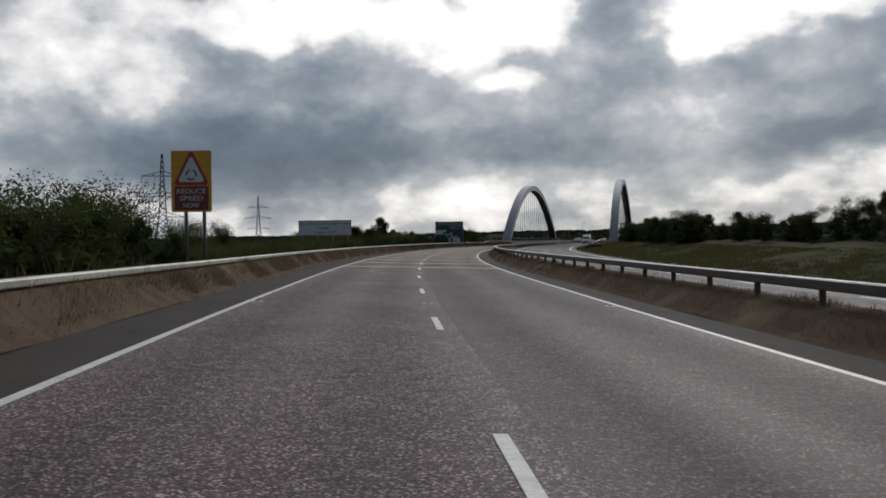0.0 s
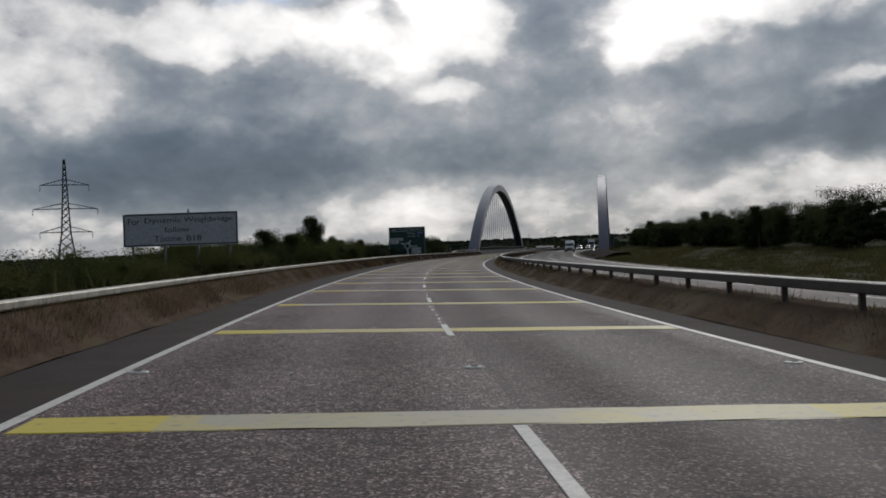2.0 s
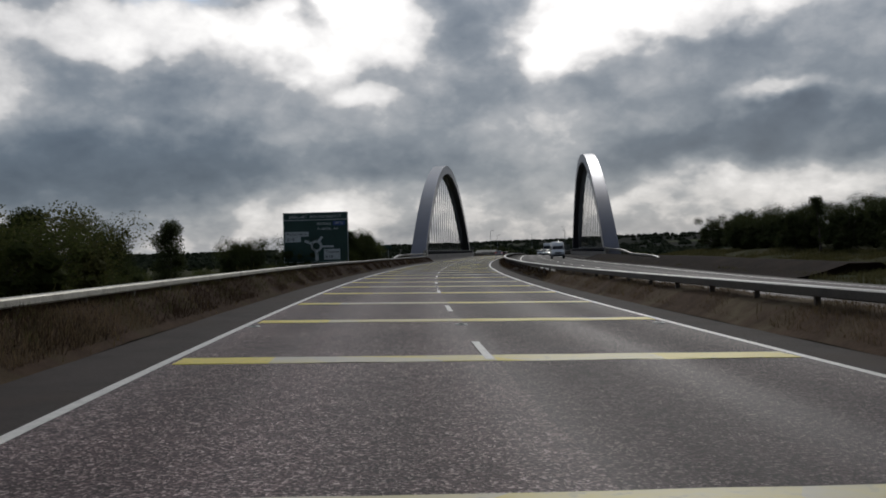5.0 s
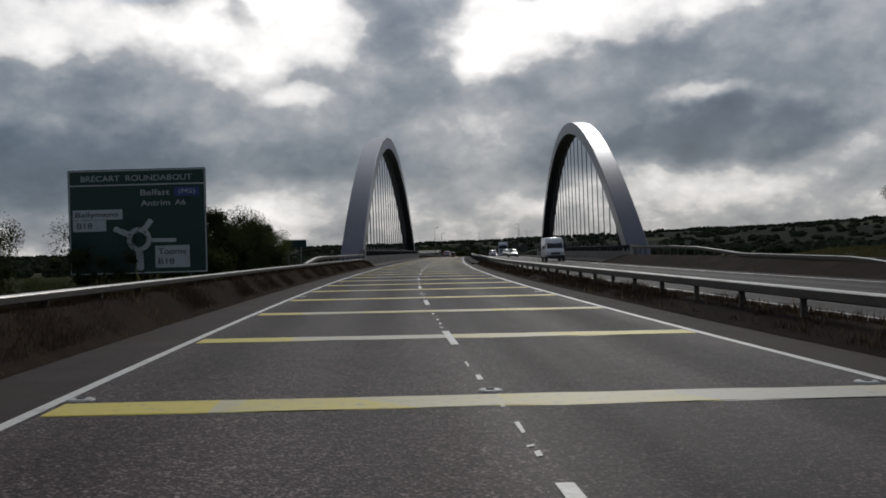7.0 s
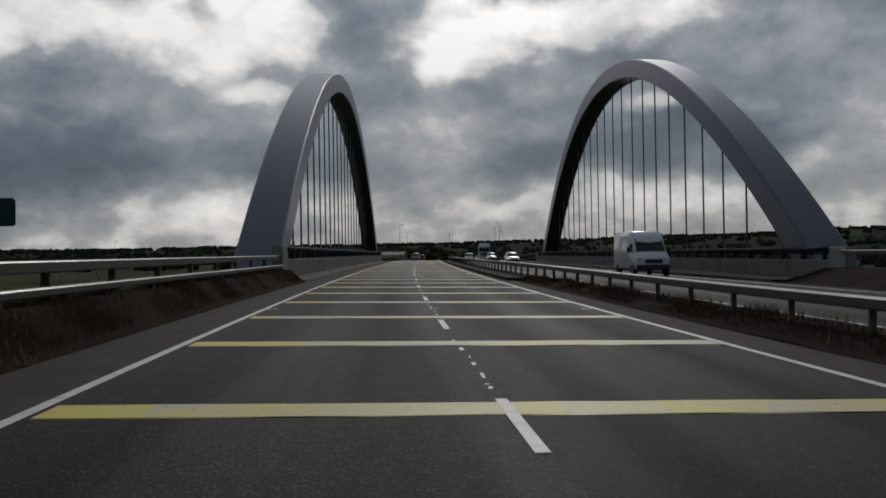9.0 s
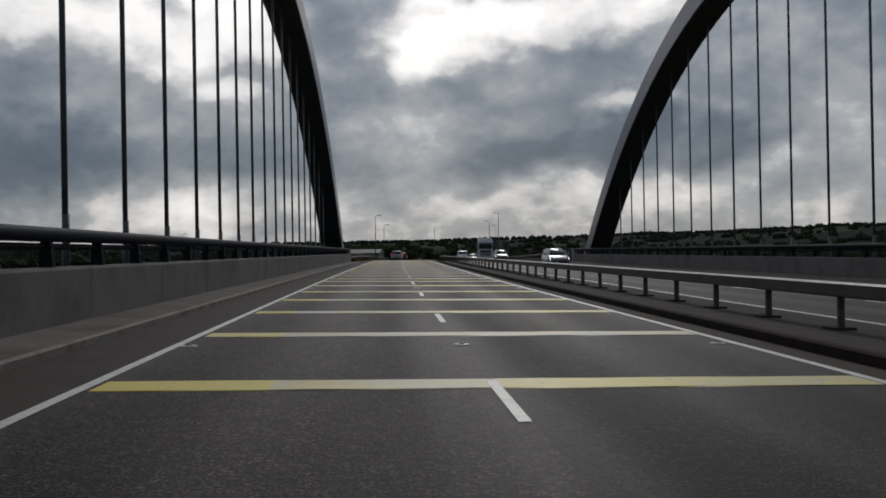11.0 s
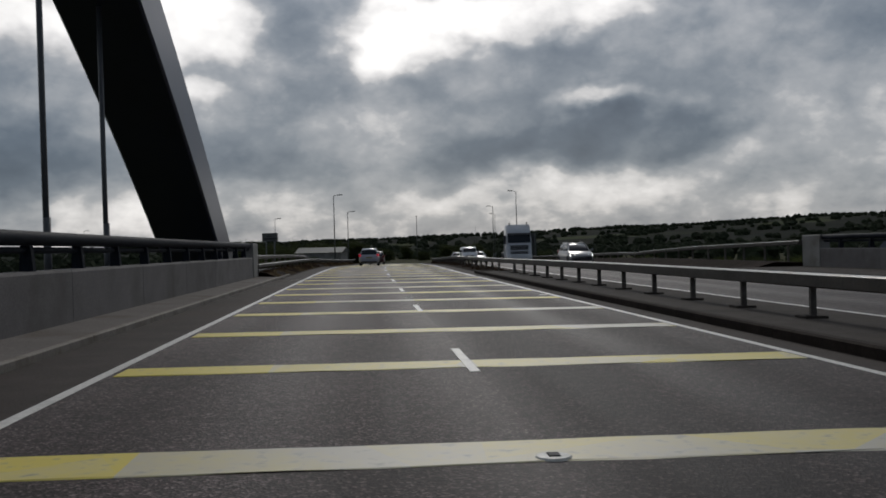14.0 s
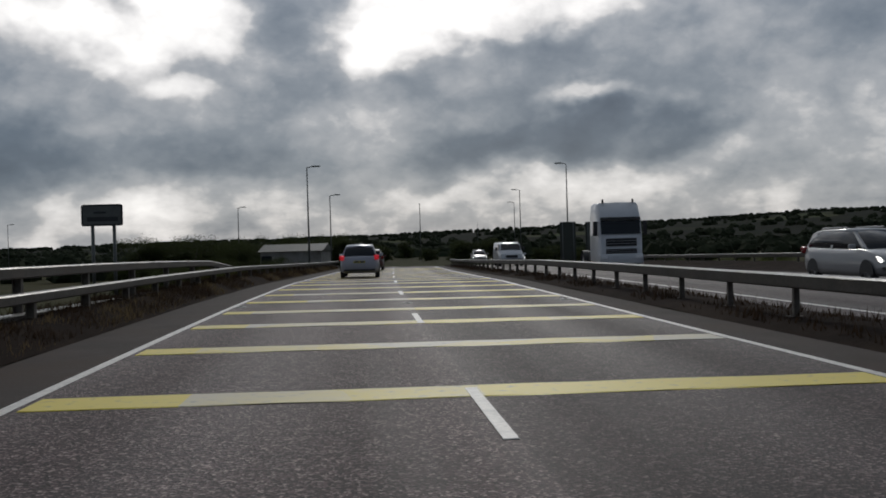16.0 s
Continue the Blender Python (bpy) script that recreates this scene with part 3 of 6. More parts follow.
DASHES = (-13.1, -4.1, 4.9, 13.9, 22.8, 31.8, 40.8, 49.9, 58.9, 67.8, 76.8, 85.9, 94.9, 103.9, 112.7, 121.5, 130.3, 139.1, 147.9, 157.2,
          166.6, 175.9, 185.6, 195.4, 205.1, 214.4, 223.6, 232.9, 242.1, 251.3, 260.6, 270.0, 279.3, 288.4, 297.6, 306.9, 315.9, 324.8, 333.5, 342.1,
          350.7, 359.5, 368.3, 377.2, 386.2, 395.2, 404.1, 413.1, 422.0)


def module(d):
    """Station of a mark d metres along the lane line, from the laid dashes."""
    return float(np.interp((d - 4.9) / 9.0 + 2, range(len(DASHES)), DASHES)) if d > -13 else d


def lane_lat(s):
    """How far the painted lane line wanders from the road's middle."""
    return float(np.interp(s, (0, 22, 45, 65, 430), (-0.14, -0.13, 0.0, 0.06, 0.06)))


dash_me = plate_mesh("lane_dash", 0.105, 2.1, 0.006, WHITE_PAINT)
for k in range(-5, 47):
    ob = part("lane_dash", dash_me, None, road)
    ob.matrix_world = flat_on_road(module(4.9 + 9.0 * k), lane_lat(4.9 + 9.0 * k), 0.004)
    ob = part("lane_dash", dash_me, None, road)
    ob.matrix_world = flat_on_road(4.0 + 9.0 * k, 11.0, 0.002)


def seam_mesh():
    """The worn remains of an older lane line between the dashes."""
    bm = bmesh.new()
    rng = random.Random(3)
    y = -2.4
    while y < 2.2:
        l = rng.uniform(0.08, 0.5)
        w = rng.uniform(0.012, 0.034)
        x = rng.uniform(-0.03, 0.03)
        bm.faces.new([bm.verts.new(p) for p in ((x - w, y, 0.004), (x + w * rng.uniform(0.3, 1), y + 0.03, 0.004), (x + w, y + l, 0.004), (x - w * rng.uniform(0.3, 1), y + l - 0.03, 0.004))])
        y += l + rng.uniform(0.05, 0.7)
    return finish("worn_line", bm, WHITE_PAINT)


seam_me = seam_mesh()
for k in (6, 7, 8, 9, 15, 16, 17, 18, 19, 20, 21, 22, 23, 24):
    ob = part("worn_line", seam_me, None, road)
    ob.matrix_world = flat_on_road(module(8.8 + 9.0 * k), lane_lat(9.0 * k), 0.002)


STUDS = (0.1, 18.1, 36.0, 54.2, 72.0, 90.2, 108.1, 125.6, 143.2, 161.5, 180.4, 200.0, 218.7, 237.2, 255.7, 274.3, 292.9, 311.1, 328.9, 346.2,
         363.6, 381.4, 399.3, 417.2)


def stud():
    """A reflecting road stud: iron shoe with a rubber insert."""
    bm = bmesh.new()
    skin(bm, [[(a * math.cos(t), b * math.sin(t), z) for t in (2 * math.pi * k / 12 for k in range(12))] for z, a, b in ((0.0, 0.115, 0.105), (0.014, 0.10, 0.09), (0.017, 0.05, 0.06))])
    shoe = finish("stud_shoe", bm, STUD)
    bm = bmesh.new()
    box(bm, -0.035, 0.035, -0.045, 0.045, 0.012, 0.026, 0.008)
    return shoe, finish("stud_insert", bm, STUD_DARK)


shoe_me, insert_me = stud()
for k in range(-1, 23):
    for lat in (lane_lat(18.1 + 18.0 * k), -3.42, 3.45):
        ob = part("road_stud", shoe_me, None, road)
        ob.matrix_world = flat_on_road(STUDS[k + 1], lat, 0.003)
        ins = part("reflector", insert_me, None, ob)


# ---- verges, kerbs, median ----
def bank_material():
    """Dry olive-brown soil that darkens towards the river: v of the uv runs along the road."""
    m = material("grassy_bank_soil", (0.185, 0.130, 0.092), (0.105, 0.072, 0.051), rough=0.95, spec=0.04, scale=2.2, fine=26, bump=0.8, stain=(0.150, 0.122, 0.074), stain_scale=0.9)
    nt = m.node_tree
    b = nt.nodes["Principled BSDF"]
    dry = b.inputs["Base Color"].links[0].from_socket
    uv = nt.nodes.new("ShaderNodeUVMap")
    sep = nt.nodes.new("ShaderNodeSeparateXYZ")
    nt.links.new(uv.outputs[0], sep.inputs[0])
    darken = nt.nodes.new("ShaderNodeMapRange")
    darken.inputs["From Min"].default_value, darken.inputs["From Max"].default_value = 40.0, 180.0
    nt.links.new(sep.outputs[1], darken.inputs["Value"])
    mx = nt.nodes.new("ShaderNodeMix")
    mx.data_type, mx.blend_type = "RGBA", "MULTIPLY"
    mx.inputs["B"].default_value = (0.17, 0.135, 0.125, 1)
    nt.links.new(darken.outputs[0], mx.inputs["Factor"])
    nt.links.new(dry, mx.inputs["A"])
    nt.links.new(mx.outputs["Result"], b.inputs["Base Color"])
    return m


SOIL_BANK = bank_material()
VERGE_LAT = (-4.70, -4.82, -5.00, -5.18, -5.34, -5.55, -6.3, -7.6)
VERGE_Z = (0.004, 0.06, 0.18, 0.35, 0.50, 0.53, 0.46, -0.35)
VERGE_END_Z = (0.004, 0.05, 0.13, 0.21, 0.27, 0.30, 0.22, -0.35)
MEDIAN_LAT = (4.56, 4.75, 5.05, 5.5, 6.2, 6.56)


def verge_strip(name, s0, s1, lats, zs, mat, label):
    bm = bmesh.new()
    ribbon(bm, s0, s1, lats, zs, 2.0, True)
    bm.verts.index_update()
    for v in bm.verts:
        v.co.z += noise.noise(v.co * 0.9) * 0.035
    for e in [e for e in bm.edges if e.is_boundary and abs(e.verts[0].index - e.verts[1].index) == 1]:      # earth ends closed downwards
        a, b = e.verts
        bm.faces.new((a, b, bm.verts.new(b.co - Vector((0, 0, 0.7))), bm.verts.new(a.co - Vector((0, 0, 0.7)))))
    return tagged(new(name, finish(name, bm, mat, True)), label, "verge", kind="structure")


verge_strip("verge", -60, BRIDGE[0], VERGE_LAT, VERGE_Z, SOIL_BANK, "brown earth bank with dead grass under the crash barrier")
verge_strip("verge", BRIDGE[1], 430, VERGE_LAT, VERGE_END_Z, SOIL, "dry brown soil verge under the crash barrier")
verge_strip("median", -60, 150, MEDIAN_LAT, (0.004, 0.10, 0.34, 0.46, 0.24, 0.004), SOIL_DRY, "dark brown earth median with dead weeds")
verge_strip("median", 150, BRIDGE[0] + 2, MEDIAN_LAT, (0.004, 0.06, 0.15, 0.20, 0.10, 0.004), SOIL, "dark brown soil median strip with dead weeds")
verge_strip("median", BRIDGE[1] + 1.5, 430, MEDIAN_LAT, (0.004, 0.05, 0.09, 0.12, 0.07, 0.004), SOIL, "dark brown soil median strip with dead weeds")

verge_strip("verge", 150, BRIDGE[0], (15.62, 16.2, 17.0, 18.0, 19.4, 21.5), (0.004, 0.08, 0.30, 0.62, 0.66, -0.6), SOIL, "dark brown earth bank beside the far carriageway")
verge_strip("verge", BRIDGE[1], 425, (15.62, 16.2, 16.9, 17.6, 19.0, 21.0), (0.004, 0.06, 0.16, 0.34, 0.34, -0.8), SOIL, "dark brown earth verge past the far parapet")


def kerb_run(name, s0, s1, prof, label, mat, sink=0.0, length=0.915):
    """A run of kerb stones with open joints."""
    run = tagged(new(name), label, "kerb", kind="structure")
    n = int((s1 - s0) / length)
    joint = 0.012
    bm = bmesh.new()
    k = 0
    while k < n:
        a = s0 + k * length
        sweep(bm, a, a + length * 4 - joint, prof, 1.2, lambda s: -0.15 * smooth01((s - s1 + 3.5) / 3.5) * sink)
        k += 4
    part("kerb_stones", bm, mat, run)
    return run


kerb_run("kerb_left", BRIDGE[0], BRIDGE[1] + 3, ((-4.74, -0.02), (-4.74, 0.085), (-4.765, 0.10), (-4.83, 0.10), (-4.83, -0.02)), "weathered pale kerb stones along the bridge footway", KERB)
kerb_run("kerb_right", BRIDGE[0] + 2, BRIDGE[1] + 1.5, ((4.20, -0.02), (4.20, 0.12), (4.23, 0.145), (4.35, 0.145), (4.35, -0.02)), "dark stained kerb stones along the bridge median", KERB_DARK)
bm = bmesh.new()
ribbon(bm, BRIDGE[0], BRIDGE[1], (-4.83, -5.72), (0.092, 0.12), 2.0, False)
tagged(new("footway", finish("footway", bm, FOOTWAY)), "narrow dusty footway beside the bridge parapet", "footway", kind="structure")
bm = bmesh.new()
ribbon(bm, BRIDGE[0] + 2, BRIDGE[1] + 1.5, (4.35, 5.2, 6.4, 6.5, 6.55), (0.135, 0.15, 0.135, 0.12, 0.0), 2.0, False)
tagged(new("median_paving", finish("median_paving", bm, PAVING)), "raised dark surfaced median on the bridge", "median", kind="structure")
bm = bmesh.new()
ribbon(bm, BRIDGE[0], BRIDGE[1], (15.6, 15.62, 19.0), (0.0, 0.12, 0.15), 2.0, False)
tagged(new("footway", finish("footway_far", bm, PAVING)), "wide surfaced margin beside the far bridge parapet", "footway", kind="structure")
bm = bmesh.new()
sweep(bm, BRIDGE[0] - 1, BRIDGE[1] + 1, ((-6.6, -0.03), (19.6, -0.03), (19.6, -0.6), (17, -1.6), (-4, -1.6), (-6.6, -0.6)), 4.0)
for v in bm.verts:
    v.co.z -= 0.04
tagged(new("bridge_deck", finish("bridge_deck", bm, CONCRETE)), "concrete bridge deck slab over the river", "bridge deck", kind="structure")


joint = part("expansion_joint", bmesh.new(), DARK_STEEL, road, "steel expansion joint at the end of the bridge")
for y0, y1, h, mat in ((-0.065, -0.04, 0.012, GALV_PALE), (-0.04, 0.04, 0.004, STUD_DARK), (0.04, 0.065, 0.012, GALV_PALE)):
    bm = bmesh.new()
    box(bm, -4.7, 4.5, y0, y1, 0.001, h)
    strip = part("joint_strip", bm, mat, joint)
    strip.matrix_world = flat_on_road(344.85, 0, 0.001)


# ---- crash barriers ----
def interp(pairs):
    xs, ys = zip(*pairs)
    return lambda s: float(np.interp(s, xs, ys))


def beam_profile(w, d):
    r = 0.02
    return ((-w / 2, -d + r), (-w / 2, -r), (-w / 2 + r, 0), (w / 2 - r, 0), (w / 2, -r), (w / 2, -d + r), (w / 2 - r, -d), (-w / 2 + r, -d))


def post_mesh(h):
    bm = bmesh.new()
    box(bm, -0.055, 0.055, -0.05, -0.044, 0, h)
    box(bm, 0.049, 0.055, -0.044, 0.05, 0, h)
    box(bm, -0.055, -0.049, -0.10, -0.044, 0, h)
    box(bm, -0.09, 0.09, -0.09, 0.09, 0, 0.015)
    box(bm, -0.03, 0.03, -0.07, -0.05, h - 0.02, h + 0.05)
    return finish("barrier_post", bm, GALV_DIRTY)


POST_ME = post_mesh(0.55)
BASE_BM = bmesh.new()
box(BASE_BM, -0.17, 0.17, -0.17, 0.17, 0, 0.045, 0.015)
BASE_ME = finish("post_base", BASE_BM, PAVING)


def barrier(s0, s1, lat, top, label, pitch=2.4, ground=0.03, base=False, post=True, depth=0.2, steel=None):
    root = thing("crash_barrier", Matrix(), label, "barrier", "roadside crash barriers")
    bm = bmesh.new()
    sweep(bm, s0, s1, beam_profile(0.2, depth), 2.0, top, lat)
    # shade painted by face: bright steel on top, darker copy on sides and underside
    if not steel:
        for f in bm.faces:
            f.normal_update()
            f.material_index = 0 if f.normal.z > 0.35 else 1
    part("beam", bm, steel or [GALV, GALV_SIDE_SHADE], root, "galvanised box beam of the crash barrier")
    n = int((s1 - s0) / pitch)
    for k in range(n if post else 0):
        s = s0 + (k + 0.5) * pitch
        ob = part("barrier_post", POST_ME, None, root)
        z = ground(s) if callable(ground) else ground
        m = stand(s, lat(s), z)
        ob.matrix_world = m @ Matrix.Diagonal((1, 1, max(0.1, (top(s) - depth - z) / 0.55 + 0.02), 1))
        if base:
            bs = part("post_base", BASE_ME, None, root)
            bs.matrix_world = m
    return root


LEFT_TOP = interp(((-60, 0.66), (60, 0.66), (100, 0.70), (150, 0.75), (236, 0.74), (340, 0.66), (430, 0.66)))
LEFT_LAT = interp(((-60, -5.45), (100, -5.5), (160, -5.62), (225, -5.62), (240, -5.78), (345, -5.78), (362, -5.45), (430, -5.2)))
barrier(-60, 151.2, LEFT_LAT, LEFT_TOP, "long pale galvanised box-beam crash barrier on the verge", depth=0.115, steel=GALV_PALE)
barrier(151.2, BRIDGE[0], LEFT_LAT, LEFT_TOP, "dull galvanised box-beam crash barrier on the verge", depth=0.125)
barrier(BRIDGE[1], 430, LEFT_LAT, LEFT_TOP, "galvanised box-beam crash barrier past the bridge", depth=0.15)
UP_A = interp(((201, 0.78), (205, 1.02), (208, 1.10), (215, 1.11), (239, 1.14)))
UP_B = interp(((346, 1.06), (362, 1.0), (370, 0.95), (373.5, 0.91), (377, 0.68)))
barrier(201, BRIDGE[0], interp(((201, -5.78), (239, -5.9))), UP_A, "upper rail rising to the bridge parapet", ground=0.35, pitch=3.2, depth=0.17)
barrier(222, BRIDGE[0], interp(((222, -5.72), (239, -5.78))), interp(((222, 0.5), (239, 0.46))), "low rail before the bridge parapet", post=False, depth=0.1)
barrier(BRIDGE[1], 377, interp(((346, -5.9), (377, -5.78))), UP_B, "upper rail dropping away from the bridge parapet", ground=0.2, pitch=3.2, depth=0.17)
barrier(BRIDGE[1], 363, interp(((346, -5.75), (363, -5.75))), interp(((346, 0.44), (357, 0.36), (363, 0.29))), "low rail at the end of the bridge parapet", post=False, depth=0.12)
MED_TOP = interp(((-60, 0.80), (60, 0.79), (100, 0.74), (140, 0.66), (165, 0.62), (215, 0.68), (245, 0.80), (330, 0.78), (350, 0.72), (430, 0.62)))
MED_LAT = interp(((-60, 5.5), (100, 5.3), (430, 5.3)))
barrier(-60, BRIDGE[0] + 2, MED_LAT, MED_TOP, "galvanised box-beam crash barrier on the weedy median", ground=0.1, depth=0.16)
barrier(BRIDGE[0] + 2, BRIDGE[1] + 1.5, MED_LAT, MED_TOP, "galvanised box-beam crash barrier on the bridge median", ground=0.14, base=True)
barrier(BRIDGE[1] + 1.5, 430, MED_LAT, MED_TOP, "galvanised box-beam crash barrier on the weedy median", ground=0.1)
FAR_TOP = interp(((183, 0.2), (190, 0.72), (205, 0.85), (214, 1.25), (222, 1.38), (239, 1.42)))
barrier(183, BRIDGE[0], interp(((183, 17.6), (239, 18.9))), FAR_TOP, "galvanised crash barrier rising to the far parapet", ground=0.05)
barrier(BRIDGE[1], 425, interp(((346, 18.9), (366, 18.2), (425, 17.4))), interp(((346, 1.35), (360, 1.1), (372, 0.75), (425, 0.7))), "galvanised crash barrier past the far parapet", ground=0.0)


# ---- bridge parapets ----
def rail_post_mesh():
    bm = bmesh.new()
    prof = ((0.10, 0.0), (-0.10, 0.0), (-0.07, 0.30), (-0.03, 0.52), (0.07, 0.52), (0.09, 0.30))
    skin(bm, [[(x, y, z) for x, z in prof] for y in (-0.065, 0.065)])
    bmesh.ops.recalc_face_normals(bm, faces=bm.faces)
    return finish("rail_post", bm, DARK_STEEL)


RAIL_POST = rail_post_mesh()


def parapet(sign, face, label):
    """Concrete wall in panels, with a dark steel rail on posts and end pillars; sign is the way out from the road."""
    root = thing("bridge_parapet", Matrix(), label, "parapet", "bridge parapets")
    a, b = BRIDGE[0] + 1.6, BRIDGE[1] - 1.6
    n = 22
    w = (b - a) / n
    for k in range(n):
        bm = bmesh.new()
        f, t = face, face + sign * 0.35
        prof = ((f, 0.0), (f, 0.93), (f + sign * 0.025, 0.975), (t, 0.975), (t, 0.0))
        sweep(bm, a + k * w + 0.012, a + (k + 1) * w - 0.012, prof, 2.5)
        part("wall_panel", bm, CONCRETE, root)
    for s0 in (BRIDGE[0], b):
        bm = bmesh.new()
        sweep(bm, s0, s0 + 1.6, ((face - sign * 0.03, -0.02), (face - sign * 0.03, 1.53), (face, 1.57), (face + sign * 0.45, 1.57), (face + sign * 0.45, -0.02)), 2.0)
        part("end_pillar", bm, CONCRETE_PALE, root, "pale concrete end pillar")
    c = face + sign * 0.17
    bm = bmesh.new()
    sweep(bm, a, b, [(c + 0.12 * math.cos(t), 1.46 + 0.115 * math.sin(t)) for t in (2 * math.pi * k / 10 for k in range(10))], 2.5)
    part("top_rail", bm, DARK_STEEL, root, "dark oval steel hand rail", True)
    bm = bmesh.new()
    sweep(bm, a, b, [(c + sign * 0.03 + 0.045 * math.cos(t), 1.285 + 0.05 * math.sin(t)) for t in (2 * math.pi * k / 8 for k in range(8))], 2.5)
    part("middle_rail", bm, DARK_STEEL, root, "", True)
    s = a + 0.9
    while s < b:
        ob = part("rail_post", RAIL_POST, None, root)
        ob.matrix_world = stand(s, c, 0.97, 0 if sign > 0 else 180)
        s += w / 2
    return root


parapet(-1, -5.72, "grey concrete bridge parapet with dark steel hand rail")
parapet(1, 19.0, "grey concrete far bridge parapet with dark steel hand rail")


# ---- tied arches ----
def arch(lat0, lean, top, drop, label):
    mid, half = 291.6, 47.0
    root = thing("bridge_arch", Matrix(), label, "bridge arch", "tied bridge arches")
    bm = bmesh.new()
    rings = []
    deep = 1.6
    for k in range(97):
        u = -1.16 + 2.32 * k / 96
        so, zo = mid + half * u, top - drop * u * u
        slope = math.atan(-2 * drop * u / half)
        si, zi = so + deep * math.sin(slope), zo - deep * math.cos(slope)
        up = max(0.0, min(1.0, zo / top))
        w = 1.06 - 0.06 * up
        c = lat0 + lean * up
        e = 0.07
        rings.append([at(so, c - w + e, zo), at(so, c + w - e, zo), at(so, c + w, zo - e), at(si, c + w, zi + e), at(si, c + w - e, zi), at(si, c - w + e, zi), at(si, c - w, zi + e), at(so, c - w, zo - e)])
    skin(bm, rings)
    bmesh.ops.recalc_face_normals(bm, faces=bm.faces)
    rib = part("arch_rib", bm, ARCH_PAINT, root, "tapering silver-grey steel box arch")
    for k in range(-9, 10):
        s = mid - 0.3 + 4.15 * k
        u = 4.15 * k / half
        zi = top - deep - drop * 1.05 * u * u
        c = lat0 + lean * max(0, zi / top)
        bm = bmesh.new()
        tube(bm, at(s, lat0, -0.8), at(s, c, zi + 0.4), 0.06, n=8)
        hanger = part("hanger", bm, CABLE, root, "", True)
        bm = bmesh.new()
        tube(bm, at(s, lat0, 0.3), at(s, lat0 + (c - lat0) * 0.1, 1.95), 0.074, n=8)
        part("sleeve", bm, CABLE, hanger, "", True)
    return root


arch(-7.15, -0.15, 17.9, 14.4, "silver-grey steel arch with vertical hangers beside the carriageway")
arch(20.3, -0.2, 19.5, 16.8, "silver-grey steel arch with vertical hangers beside the far carriageway")

# ---- signs ----
def text_mesh(txt, mat, width=None, height=None):
    cu = bpy.data.curves.new("lettering", "FONT")
    cu.body, cu.align_x, cu.align_y, cu.extrude, cu.resolution_u = txt, "CENTER", "CENTER", 0.003, 3
    ob = bpy.data.objects.new("lettering", cu)
    scene.collection.objects.link(ob)
    bpy.context.view_layer.update()
    me = bpy.data.meshes.new_from_object(ob.evaluated_get(bpy.context.evaluated_depsgraph_get()))
    bpy.data.objects.remove(ob)
    bpy.data.curves.remove(cu)
    xs, ys = [v.co.x for v in me.vertices], [v.co.y for v in me.vertices]
    w, h = max(xs) - min(xs), max(ys) - min(ys)
    k = width / w if width else height / h
    kz = height / h if height else k
    cx, cy = (max(xs) + min(xs)) / 2, (max(ys) + min(ys)) / 2
    for v in me.vertices:
        v.co = Vector(((v.co.x - cx) * k, -v.co.z * 1.0, (v.co.y - cy) * kz))
    me.materials.append(mat)
    return me


def panel(bm, x0, x1, z0, z1, y, t=0.004, r=0.0):
    """A thin plate facing -y, with rounded corners."""
    if r:
        pts = []
        for cx, cz, a0 in ((x1 - r, z1 - r, 0), (x0 + r, z1 - r, 90), (x0 + r, z0 + r, 180), (x1 - r, z0 + r, 270)):
            pts += [(cx + r * math.cos(radians(a0 + a)), cz + r * math.sin(radians(a0 + a))) for a in (0, 30, 60, 90)]
    else:
        pts = [(x1, z1), (x0, z1), (x0, z0), (x1, z0)]
    skin(bm, [[(x, yy, z) for x, z in pts] for yy in (y, y + t)])
    bmesh.ops.recalc_face_normals(bm, faces=bm.faces)
    return bm


def border(bm, x0, x1, z0, z1, w, y):
    for a in ((x0, x1, z0, z0 + w), (x0, x1, z1 - w, z1), (x0, x0 + w, z0 + w, z1 - w), (x1 - w, x1, z0 + w, z1 - w)):
        panel(bm, *a, y)
    return bm


def sign_base(name, s, lat, w, z0, z1, face, posts, label, ground=-1.6, rz=0.0, post_r=0.055, dz=-0.08):
    root = thing(name, stand(s, lat, dz, rz), label, "road sign")
    bm = bmesh.new()
    panel(bm, -w / 2, w / 2, z0, z1, 0, 0.012, 0.06)
    part("sign_plate", bm, face, root)
    bm = bmesh.new()
    panel(bm, -w / 2 + 0.01, w / 2 - 0.01, z0 + 0.01, z1 - 0.01, 0.014, 0.006, 0.05)
    for z in (z0 + 0.15 * (z1 - z0), z0 + 0.85 * (z1 - z0)):
        box(bm, -w / 2 + 0.05, w / 2 - 0.05, 0.02, 0.06, z - 0.03, z + 0.03)
    part("stiffened_back", bm, SIGN_BACK, root, "grey sheet back with stiffening rails")
    for x in posts:
        bm = bmesh.new()
        tube(bm, (x, 0.10, ground), (x, 0.10, z1 - 0.05), post_r, n=10)
        part("post", bm, POST_GREY, root, "", True)
    return root


def lettering(root, txt, x, z, mat, width=None, height=None, y=-0.004):
    ob = part("lettering", text_mesh(txt, mat, width, height), None, root)
    ob.location = (x, y, z)
    return ob


